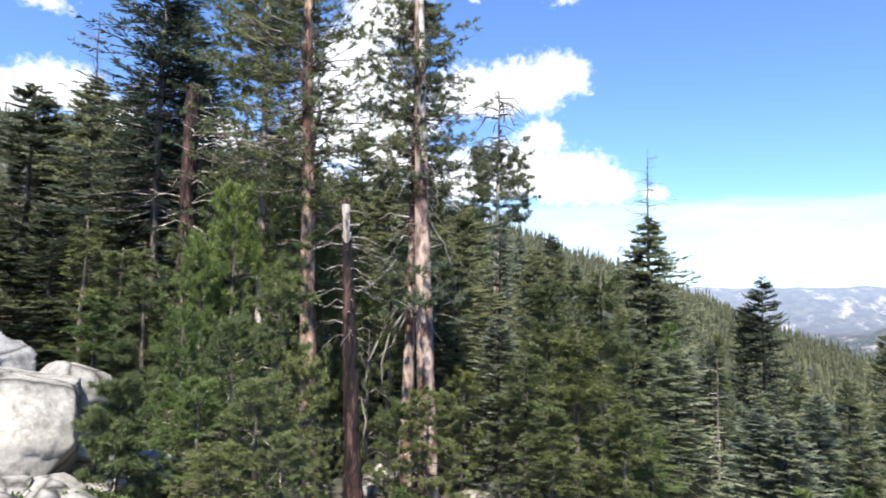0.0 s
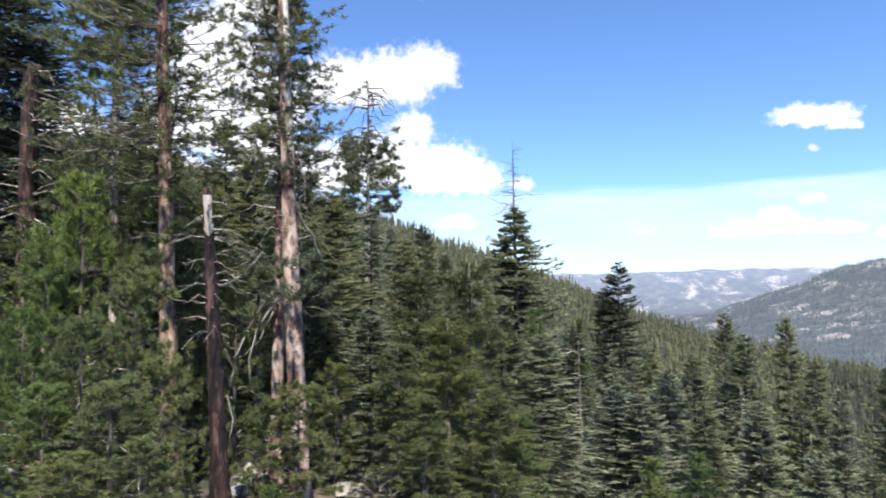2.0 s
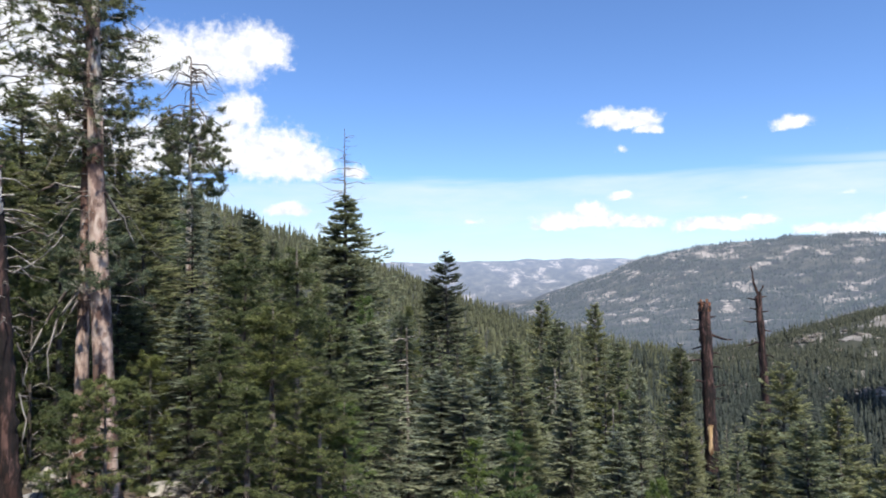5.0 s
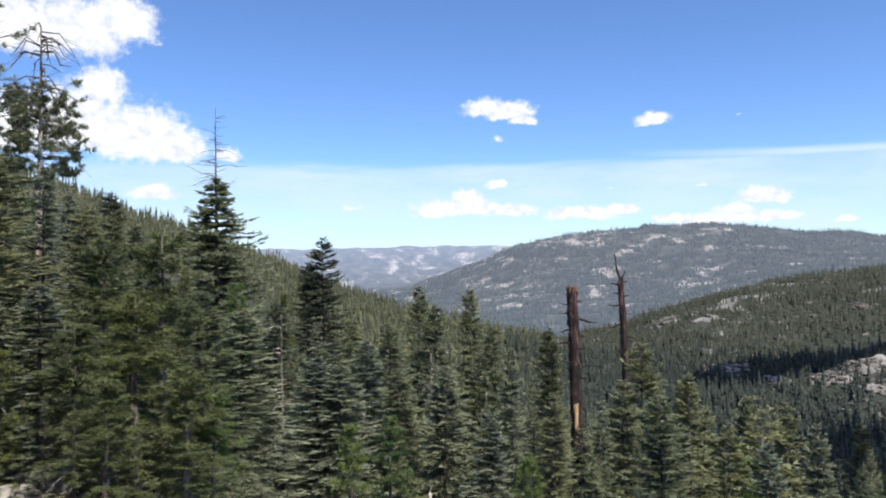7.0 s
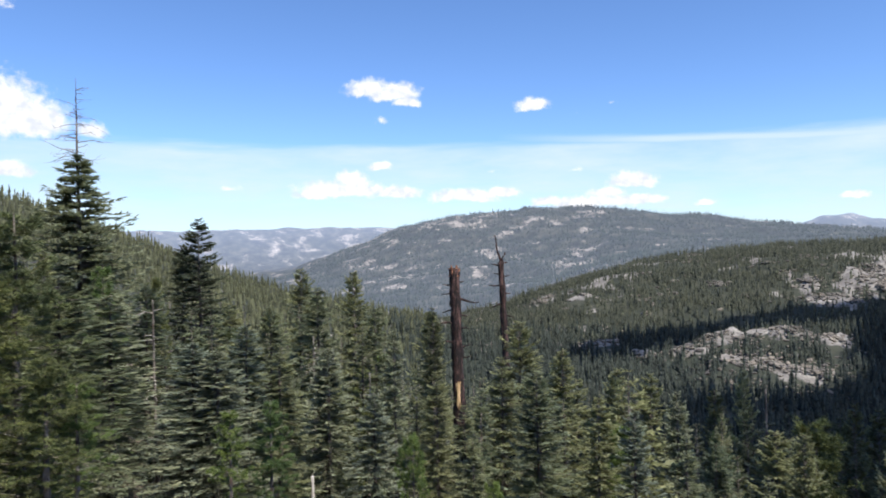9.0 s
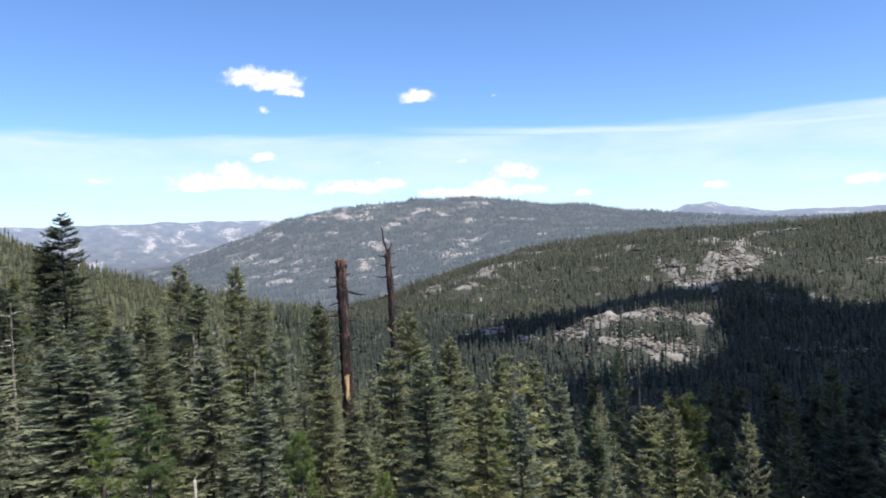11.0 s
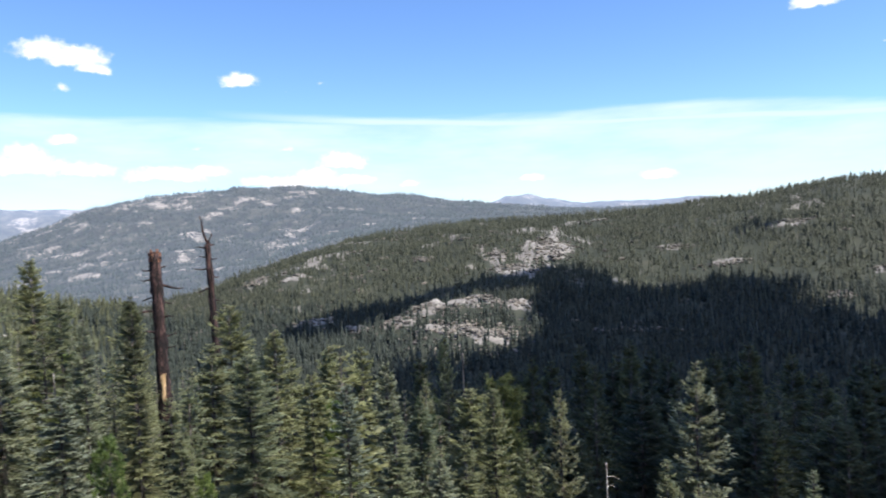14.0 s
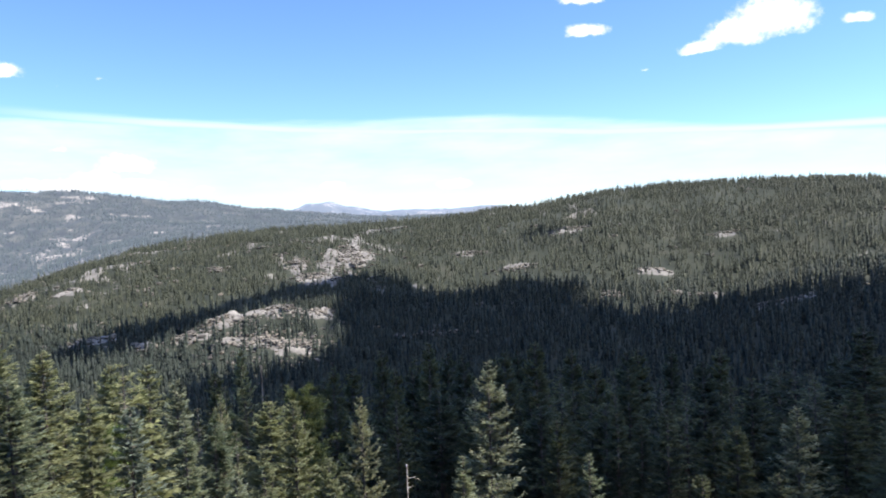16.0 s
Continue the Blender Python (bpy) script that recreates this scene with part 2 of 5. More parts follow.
build_sky()
FIR = foliage("fir_needles", (0.104, 0.111, 0.058), (0.214, 0.226, 0.128), (0.370, 0.384, 0.256), through_light=0.48, tips=0.6)
# dark firs; on the right it also puts the valley shade into the colour
FIR_DARK_SHADE = foliage("dark_and_shaded_fir_needles", (0.050, 0.057, 0.034), (0.106, 0.115, 0.068), (0.195, 0.208, 0.132), through_light=0.46, tips=0.6)
FIR_FROST = foliage("frosty_fir_needles", (0.092, 0.106, 0.074), (0.198, 0.219, 0.160), (0.395, 0.418, 0.335), through_light=0.42, tips=0.75)
FIR_PALE = foliage("pale_shaggy_fir_needles", (0.125, 0.130, 0.076), (0.255, 0.260, 0.165), (0.42, 0.425, 0.305), through_light=0.5, tips=0.6)
FIR_BLUE = foliage("dark_bluish_fir_needles", (0.032, 0.042, 0.028), (0.078, 0.094, 0.062), (0.16, 0.18, 0.128), tips=0.6)
PINE = foliage("pine_needles", (0.074, 0.088, 0.037), (0.178, 0.204, 0.084), (0.33, 0.355, 0.17))
PINE_DEEP = foliage("deep_green_pine_needles", (0.080, 0.096, 0.040), (0.180, 0.205, 0.085), (0.33, 0.355, 0.165))
# deep green pine, darkened to put the shade of big crowns in
PINE_SHADE = foliage("shaded_green_pine_needles", (0.062, 0.076, 0.033), (0.145, 0.166, 0.072), (0.275, 0.298, 0.140))
PINE_BRIGHT = foliage("young_pine_needles", (0.07, 0.105, 0.030), (0.165, 0.225, 0.070), (0.28, 0.34, 0.14))
FAR = foliage("far_conifers", (0.042, 0.048, 0.040), (0.068, 0.077, 0.060), (0.100, 0.110, 0.084))
FAR_LIGHT = foliage("hillside_conifers", (0.055, 0.057, 0.032), (0.112, 0.112, 0.060), (0.195, 0.19, 0.105))
DISTANT = foliage("distant_conifers_haze_glow", (0.018, 0.028, 0.026), (0.028, 0.040, 0.036), (0.042, 0.054, 0.046), through_light=0.0)
BARK_GREY = bark("grey_bark", (0.05, 0.042, 0.036), (0.13, 0.11, 0.095), (0.24, 0.21, 0.18))
BARK_ORANGE = bark("orange_pine_bark", (0.065, 0.042, 0.034), (0.27, 0.175, 0.13), (0.50, 0.37, 0.285), 3.2, 0.05, 0.42, 0.47)
BARK_PINK = bark("pinkish_pine_bark", (0.14, 0.09, 0.075), (0.40, 0.29, 0.235), (0.52, 0.415, 0.345), 3.2, 0.04, 0.42, 0.47)
BARK_RED = bark("dark_red_snag_wood", (0.008, 0.005, 0.005), (0.022, 0.011, 0.010), (0.115, 0.064, 0.054), 7.0, 0.06, 0.10, 0.48)
DEADWOOD = bark("bleached_deadwood", (0.2, 0.175, 0.15), (0.42, 0.38, 0.33), (0.6, 0.56, 0.5), 4.0, 0.015)
GRANITE = granite("pale_granite", (0.20, 0.188, 0.168), (0.36, 0.338, 0.30), (0.50, 0.465, 0.405))
GRANITE_FAR = granite("sunlit_granite", (0.115, 0.104, 0.088), (0.20, 0.180, 0.153), (0.305, 0.272, 0.230), 0.3, True)
RED_WOOD = bark("splintered_red_wood", (0.09, 0.035, 0.02), (0.20, 0.085, 0.045), (0.32, 0.16, 0.09), 6.0)
SPLIT_WOOD = bark("fresh_split_wood", (0.34, 0.22, 0.10), (0.55, 0.38, 0.20), (0.68, 0.52, 0.32), 4.0, 0.015)
DEAD_GREY = bark("grey_deadwood", (0.10, 0.09, 0.08), (0.23, 0.21, 0.185), (0.38, 0.355, 0.32), 4.0, 0.015)
PINE_GREY = foliage("grey_green_pine_needles", (0.075, 0.086, 0.050), (0.185, 0.208, 0.12), (0.34, 0.36, 0.225))
GRANITE_GREY = granite("grey_granite", (0.16, 0.16, 0.165), (0.27, 0.265, 0.26), (0.40, 0.39, 0.37))


# ---------------------------------------------------------------- terrain
def hash01(ix, iy, seed):
    h = (ix.astype(np.int64) * 374761393 + iy.astype(np.int64) * 668265263 + seed * 974634777) & 0x7FFFFFFF
    h = ((h ^ (h >> 13)) * 1274126177) & 0x7FFFFFFF
    return ((h ^ (h >> 16)) & 0xFFFF) / 65535.0


def value_noise(x, y, seed):
    ix, iy = np.floor(x), np.floor(y)
    fx, fy = x - ix, y - iy
    fx, fy = fx * fx * (3 - 2 * fx), fy * fy * (3 - 2 * fy)
    a, b = hash01(ix, iy, seed), hash01(ix + 1, iy, seed)
    c, d = hash01(ix, iy + 1, seed), hash01(ix + 1, iy + 1, seed)
    return (a * (1 - fx) + b * fx) * (1 - fy) + (c * (1 - fx) + d * fx) * fy


def fbm(x, y, seed, octaves=4):
    total, amp = 0.0, 0.5
    for k in range(octaves):
        total = total + amp * value_noise(x, y, seed + k)
        x, y, amp = x * 2.03 + 11.3, y * 2.03 + 5.7, amp * 0.5
    return total - 0.5 * (1 - 0.5 ** octaves)


# height of the land at rings round the lookout: radius, bearings, metres
RINGS = [
    (1.0, (-180, 180), (-1.75, -1.75)),
    (4.0, (-180, 180), (-1.9, -1.9)),
    (12.0, (-180, -90, -65, -45, -20, 5, 20, 50, 65, 90, 180), (-1, -2.6, -3.1, -3.9, -5.6, -8, -9, -9, -8, -5, -1)),
    (25.0, (-180, -90, -65, -45, -33, -20, -8, 5, 20, 35, 50, 65, 90, 180), (0, -3, -4.3, -5.7, -6.7, -9, -12, -14, -16, -18, -18, -17, -10, 0)),
    (60.0, (-180, -90, -65, -45, -33, -20, -8, 5, 20, 35, 50, 65, 90, 180), (8, 5, 3, -2, -6, -13, -22, -29, -36, -40, -41, -38, -15, 8)),
    (150.0, (-180, -90, -65, -45, -33, -20, -8, 5, 20, 35, 50, 65, 90, 180), (30, 26, 22, 11, 2, -14, -34, -50, -66, -76, -78, -70, -30, 30)),
    (400.0, (-180, -90, -65, -45, -33, -20, -8, 5, 20, 35, 50, 65, 90, 180), (90, 80, 62, 45, 22, -10, -46, -74, -90, -96, -94, -86, -40, 90)),
    (650.0, (-180, -90, -65, -45, -33, -20, -8, 5, 20, 35, 50, 65, 90, 180), (140, 120, 100, 78, 48, 0, -55, -86, -86, -80, -74, -74, -30, 140)),
    (1000.0, (-180, -90, -65, -45, -33, -20, -8, 5, 20, 35, 50, 65, 90, 180), (230, 230, 212, 158, 98, 16, -58, -96, -28, -24, -18, -6, 0, 230)),
    (1300.0, (-180, -90, -65, -45, -33, -20, -8, 0, 5, 10, 15, 20, 25, 30, 35, 40, 45, 50, 55, 60, 65, 70, 77, 90, 180), (200, 200, 150, 120, 60, -10, -85, -134, -150, -116, -65, -25, -25, -8, -7, -3, 10, 15, 31, 39, 43, 42, 36, 40, 200)),
    (1900.0, (-180, -90, -33, -20, -8, 5, 20, 35, 50, 65, 90, 180), (150, 150, 30, -80, -150, -110, -30, -10, 0, 20, 20, 150)),
    (2600.0, (-180, -90, -33, -20, -8, 5, 20, 35, 50, 65, 90, 180), (150, 150, -20, -145, -112, 0, 50, 14, 10, 20, 20, 150)),
    (3300.0, (-180, -90, -33, -20, -8, 1, 5, 9, 12, 16, 20, 27, 31, 38, 50, 90, 180), (150, 150, -58, -170, -90, 118, 156, 182, 188, 182, 156, 112, 84, 40, 20, 20, 150)),
    (3900.0, (-180, -90, -33, -20, -8, 5, 20, 35, 50, 90, 180), (150, 150, 20, -110, -60, 100, 100, 30, 30, 30, 150)),
    (4600.0, (-180, -90, -33, -20, -13, -5, 2, 12, 25, 30.5, 32, 33, 33.7, 34.6, 36, 38, 45, 47, 48, 50, 90, 180), (150, 150, 150, 165, 168, 174, 160, 160, 110, 100, 128, 158, 162, 172, 132, 104, 84, 100, 108, 84, 84, 150)),
    (4900.0, (-180, 180), (-150, -150)),
]
LOGR = np.log([row[0] for row in RINGS])


def ground(x, y):
    """The height of the land at x, y (arrays)."""
    x, y = np.asarray(x, float), np.asarray(y, float)
    az, r = np.degrees(np.arctan2(x, y)), np.maximum(np.hypot(x, y), 1.0)
    z = np.stack([np.interp(az, a, h) for _, a, h in RINGS], 0)
    lr = np.clip(np.log(r), LOGR[0], LOGR[-1] - 1e-6)
    d = np.diff(z, axis=0) / np.diff(LOGR).reshape(-1, *[1] * x.ndim)
    m = np.zeros_like(z)
    prod = d[:-1] * d[1:]
    with np.errstate(divide="ignore", invalid="ignore"):
        m[1:-1] = np.where(prod > 0, 2 * prod / (d[:-1] + d[1:]), 0)
    m[0], m[-1] = d[0], d[-1]
    k = np.clip(np.searchsorted(LOGR, lr, side="right") - 1, 0, len(LOGR) - 2)
    h = np.diff(LOGR)[k]
    s = (lr - LOGR[k]) / h
    take = lambda arr, idx: np.take_along_axis(arr, idx[None], 0)[0]
    z0, z1, m0, m1 = take(z, k), take(z, k + 1), take(m, k) * h, take(m, k + 1) * h
    out = (2 * s**3 - 3 * s**2 + 1) * z0 + (s**3 - 2 * s**2 + s) * m0 + (-2 * s**3 + 3 * s**2) * z1 + (s**3 - s**2) * m1
    amp = np.clip(r - 8, 0, None)
    out = out + fbm(x / 9, y / 9, 3) * np.clip(amp * 0.05, 0, 1.6)
    out = out + fbm(x / 130, y / 130, 17) * np.clip((r - 200) * 0.05, 0, 34) + fbm(x / 420, y / 420, 29, 3) * np.interp(r, [1200, 2400, 3000, 3800, 4300], [0, 36, 18, 30, 5]) + fbm(x / 110, y / 110, 23, 3) * np.interp(r, [1500, 2200, 3800, 4200], [0, 26, 26, 0])
    return out


# granite knobs that stand clear of the trees: bearing, distance, half width across, half depth, height
KNOBS = [
    (36.0, 880, 36, 60, 11), (33.5, 800, 36, 30, 7), (32.0, 870, 16, 20, 5), (29.6, 625, 46, 24, 15), (26.0, 618, 24, 20, 12), (33.0, 615, 18, 20, 10),
    (16.3, 625, 22, 18, 11), (20.0, 572, 15, 14, 9), (23.4, 580, 18, 18, 9), (28.0, 548, 26, 16, 5), (31.5, 530, 22, 14, 4),
]
KNOBS += [
    (16.3, 1180, 34, 24, 9), (19.2, 1190, 22, 16, 6), (12.3, 905, 22, 22, 8), (15.4, 860, 14, 16, 6), (24.1, 1250, 16, 10, 4), (25.7, 870, 16, 12, 4), (32.9, 1010, 24, 18, 5),
    (49.6, 795, 26, 14, 5), (53.9, 945, 34, 18, 6), (57.3, 665, 16, 11, 4), (63.5, 680, 30, 11, 5), (69.4, 590, 26, 10, 4), (42.0, 545, 34, 8, 3), (65.7, 890, 26, 11, 4), (60.5, 760, 20, 10, 4), (46.0, 880, 22, 12, 4),
]


def knob_field(x, y):
    total = np.zeros_like(x)
    lift = np.zeros_like(x)
    uneven = 2.4 * fbm(x / 14, y / 14, 55)
    for az, d, w, t, h in KNOBS:
        a = radians(az)
        u = (x * math.cos(a) - y * math.sin(a)) / w
        v = (x * math.sin(a) + y * math.cos(a) - d) / t
        q = u * u + v * v + uneven
        total = np.maximum(total, np.clip(1.6 - 1.5 * q, 0, 1))
        lift = np.maximum(lift, h * 0.6 * np.clip(1 - q * 0.6, 0, 1))
    return total, lift


def bare(x, y):
    """How far granite shows through the forest: 0 to 1 (arrays)."""
    r = np.hypot(x, y)
    az = np.degrees(np.arctan2(x, y))
    n = fbm(x / 75, y / 75, 41) + 0.6 * fbm(x / 22, y / 22, 47)
    want = np.interp(r, [0, 200, 500, 700, 1300, 1900, 4000, 5000], [0.40, 0.42, 0.40, 0.17, 0.14, 0.2, 0.12, 0.06])
    n = n + 0.22 * np.exp(-(((az - 29) / 5) ** 2) - ((r - 560) / 60) ** 2) - 0.16 * np.clip((az - 37) / 6, 0, 1) * (r > 560) * (r < 1500)
    want = np.where((az < -4) & (r < 1500) & (r > 200), 0.30, want)
    return np.maximum(np.clip((n - want) * 5 + 0.5, 0, 1), knob_field(x, y)[0])


HAZE_GLOW = 0.105                            # haze before the far mountains, put into their materials as emission


def smooth(ob, on=True):
    me = ob.data
    me.polygons.foreach_set("use_smooth", np.full(len(me.polygons), on))
    return ob


def mesh_object(name, verts, faces, mats, smoothed=False, parent=None):
    me = bpy.data.meshes.new(name)
    verts = np.asarray(verts, np.float32).reshape(-1, 3)
    faces = np.asarray(faces, np.int32)
    n, k = faces.shape
    me.vertices.add(len(verts))
    me.vertices.foreach_set("co", verts.ravel())
    me.loops.add(n * k)
    me.loops.foreach_set("vertex_index", faces.ravel())
    me.polygons.add(n)
    me.polygons.foreach_set("loop_start", np.arange(n, dtype=np.int32) * k)
    me.update(calc_edges=True)
    for m in mats if isinstance(mats, (list, tuple)) else [mats]:
        me.materials.append(m)
    ob = new(name, me)
    if smoothed:
        smooth(ob)
    if parent is not None:
        ob.parent = parent
    return ob


def land_material(name="forest_floor_and_granite", PATCH=0.09, haze_glow=0.0, wooded=False):
    m, nt, bsdf = material(name)
    at = nt.nodes.new("ShaderNodeAttribute")
    at.attribute_name = "bare"
    fine = noise_of(nt, 1.5, 8, 0.7)
    broad = noise_of(nt, 0.02, 8, 0.65)
    duff = ramp(nt, fine, [(0.3, (0.07, 0.044, 0.033)), (0.5, (0.19, 0.13, 0.098)), (0.7, (0.34, 0.26, 0.205))])
    scrub = ramp(nt, broad, [(0.35, (0.018, 0.022, 0.013)), (0.5, (0.030, 0.035, 0.021)), (0.65, (0.056, 0.056, 0.036))])
    if wooded:
        scrub = duff = ramp(nt, broad, [(0.36, (0.018, 0.021, 0.019)), (0.5, (0.036, 0.039, 0.032)), (0.64, (0.080, 0.076, 0.058))])
    near = nt.nodes.new("ShaderNodeAttribute")
    near.attribute_name = "litter"
    soil = mixed(nt, ramp(nt, noise_of(nt, 0.15, 6), [(0.4, (0, 0, 0)), (0.6, (1, 1, 1))]), duff, scrub)
    soil = mixed(nt, near.outputs["Fac"], scrub, soil)
    rock = ramp(nt, noise_of(nt, 0.06, 9, 0.7), [(0.3, (0.12, 0.11, 0.098)), (0.5, (0.23, 0.21, 0.185)), (0.68, (0.38, 0.35, 0.305))])
    speck = ramp(nt, noise_of(nt, 0.6, 6, 0.7), [(0.35, (0.6, 0.6, 0.6)), (0.6, (1.1, 1.1, 1.1))])
    rock = mixed(nt, 1.0, rock, speck, "MULTIPLY")
    if wooded:
        rock = mixed(nt, 1.0, rock, (1.25, 1.2, 1.16), "MULTIPLY")
    mask = nt.nodes.new("ShaderNodeMath")
    mask.operation = "ADD"
    nt.links.new(at.outputs["Fac"], mask.inputs[0])
    patchy = nt.nodes.new("ShaderNodeMath")
    patchy.operation = "MULTIPLY"
    patchy.inputs[1].default_value = 1.5
    nt.links.new(noise_of(nt, PATCH, 8, 0.68, stretch=(1, 1, 2.5)), patchy.inputs[0])
    nt.links.new(patchy.outputs[0], mask.inputs[1])
    if wooded:
        broad_patch = nt.nodes.new("ShaderNodeMath")
        broad_patch.operation = "MULTIPLY_ADD"
        broad_patch.inputs[1].default_value = 0.9
        nt.links.new(noise_of(nt, 0.006, 5, 0.6, stretch=(1, 1, 2)), broad_patch.inputs[0])
        nt.links.new(patchy.outputs[0], broad_patch.inputs[2])
        nt.links.new(broad_patch.outputs[0], mask.inputs[1])
    half = nt.nodes.new("ShaderNodeMath")
    half.operation = "MULTIPLY"
    half.inputs[1].default_value = 0.6
    nt.links.new(mask.outputs[0], half.inputs[0])
    fac = ramp(nt, half.outputs[0], [(0.72, (0, 0, 0)), (0.80, (1, 1, 1))])
    nt.links.new(mixed(nt, fac, soil, rock), bsdf.inputs["Base Color"])
    bsdf.inputs["Roughness"].default_value = 0.95
    bump(nt, bsdf, fine, 0.5, 0.08)
    # haze is put in as a bluish emission of the land itself
    if haze_glow:
        bsdf.inputs["Emission Color"].default_value, bsdf.inputs["Emission Strength"].default_value = (0.50, 0.62, 0.92, 1), haze_glow
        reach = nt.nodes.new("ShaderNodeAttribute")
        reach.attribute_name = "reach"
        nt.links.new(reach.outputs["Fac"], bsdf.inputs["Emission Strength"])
    return m


def land_sheet(name, az, r, mat, label):
    A, Rr = np.meshgrid(np.radians(az), r, indexing="ij")
    X, Y = Rr * np.sin(A), Rr * np.cos(A)
    B = bare(X, Y)
    Z = ground(X, Y) + knob_field(X, Y)[1]
    Z = Z + fbm(X / 14, Y / 14, 77) * B * np.clip((Rr - 150) / 300, 0, 1) * 9 + fbm(X / 5, Y / 5, 79) * B * np.clip((Rr - 300) / 300, 0, 1) * 4.5
    n, k = A.shape
    verts = np.stack([X, Y, Z], -1).reshape(-1, 3)
    i, j = np.meshgrid(np.arange(n), np.arange(k - 1), indexing="ij")
    i2 = (i + 1) % n
    faces = np.stack([i * k + j, i2 * k + j, i2 * k + j + 1, i * k + j + 1], -1).reshape(-1, 4)[:, ::-1]
    if r[0] > 1000:
        D = np.degrees(A)
        B = -0.24 + 0.40 * B + 0.08 * np.exp(-(((D - 4) / 8) ** 2)) * (Rr < 3600) - 0.16 * np.clip((D - 15) / 8, 0, 1) * (Rr < 4000) + 0.14 * np.exp(-(((Rr - 3270) / 90) ** 2)) - 0.05 * (Rr > 3700)
    ob = mesh_object(name, verts, faces, mat, True)
    a = ob.data.attributes.new("bare", "FLOAT", "POINT")
    a.data.foreach_set("value", B.ravel().astype(np.float32))
    q = ob.data.attributes.new("litter", "FLOAT", "POINT")
    q.data.foreach_set("value", np.interp(Rr, [80, 220], [1, 0]).ravel().astype(np.float32))
    # strength of the painted haze emission, rising beyond 3500 m
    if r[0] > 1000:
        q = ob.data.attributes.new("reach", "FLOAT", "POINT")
        q.data.foreach_set("value", (HAZE_GLOW * (1 + 2.5 * np.clip((Rr - 3500) / 900, 0, 1))).ravel().astype(np.float32))
    if r[0] < 2:
        # the patch right under the lookout
        bm = bmesh.new()
        bm.from_mesh(ob.data)
        bm.verts.ensure_lookup_table()
        bm.faces.new([bm.verts[q * k] for q in range(n)])
        bm.to_mesh(ob.data)
        bm.free()
    return tagged(ob, label, name, kind="structure")


ROUND = np.concatenate([np.linspace(-180, -84, 25), np.linspace(-82, 86, 600), np.linspace(88, 178, 24)])
NEAR_R = np.exp(np.linspace(np.log(1.2), np.log(1500), 230))
FAR_R = np.concatenate([NEAR_R[-1:], np.linspace(1530, 4900, 110)])
land_sheet("ground", ROUND, NEAR_R, land_material(), "forested granite land falling away into a wide valley")
land_sheet("backdrop", ROUND, FAR_R, land_material("distant_forest_and_granite_haze_glow", 0.085, HAZE_GLOW, True), "granite mountains far across the valley with a painted haze glow")


# ---------------------------------------------------------------- trees
def thing(name, label, category, group=""):
    ob = new(name)
    ob.empty_display_size = 0.3
    return tagged(ob, label, category, group)


def frame_of(d):
    """Two unit vectors across each of the directions d (n x 3)."""
    d = d / np.linalg.norm(d, axis=1, keepdims=True)
    ref = np.where(np.abs(d[:, 2:3]) > 0.9, np.array([[1.0, 0, 0]]), np.array([[0, 0, 1.0]]))
    a = np.cross(d, ref)
    a /= np.linalg.norm(a, axis=1, keepdims=True)
    return a, np.cross(d, a)


def blades(base, way, side, wide_at=0.45):
    """Flat pointed sprigs: from base along way, side to either hand."""
    n = len(base)
    v = np.stack([base, base + way * wide_at + side, base + way, base + way * wide_at - side], 1).reshape(-1, 3)
    return v, np.arange(n * 4).reshape(-1, 4)


def spikes(base, way, side):
    """Needles: narrow triangles from base along way."""
    n = len(base)
    v = np.stack([base + side, base + way, base - side], 1).reshape(-1, 3)
    return v, np.arange(n * 3).reshape(-1, 3)


def rods(a, b, ra, rb, sides=3):
    """Straight tapered sticks from a to b."""
    u, w = frame_of(b - a)
    ang = np.arange(sides) * 2 * np.pi / sides
    c, s = np.cos(ang)[None, :, None], np.sin(ang)[None, :, None]
    ring = u[:, None] * c + w[:, None] * s
    va = a[:, None] + ring * np.reshape(ra, (-1, 1, 1))
    vb = b[:, None] + ring * np.reshape(rb, (-1, 1, 1))
    v = np.concatenate([va, vb], 1).reshape(-1, 3)
    q = np.arange(sides)
    f = np.stack([q, (q + 1) % sides, (q + 1) % sides + sides, q + sides], -1)
    return v, (np.arange(len(a))[:, None, None] * 2 * sides + f[None]).reshape(-1, 4)


def joined(pieces):
    vs, fs, n = [], [], 0
    for v, f in pieces:
        vs.append(v)
        fs.append(f + n)
        n += len(v)
    return np.concatenate(vs), np.concatenate(fs)


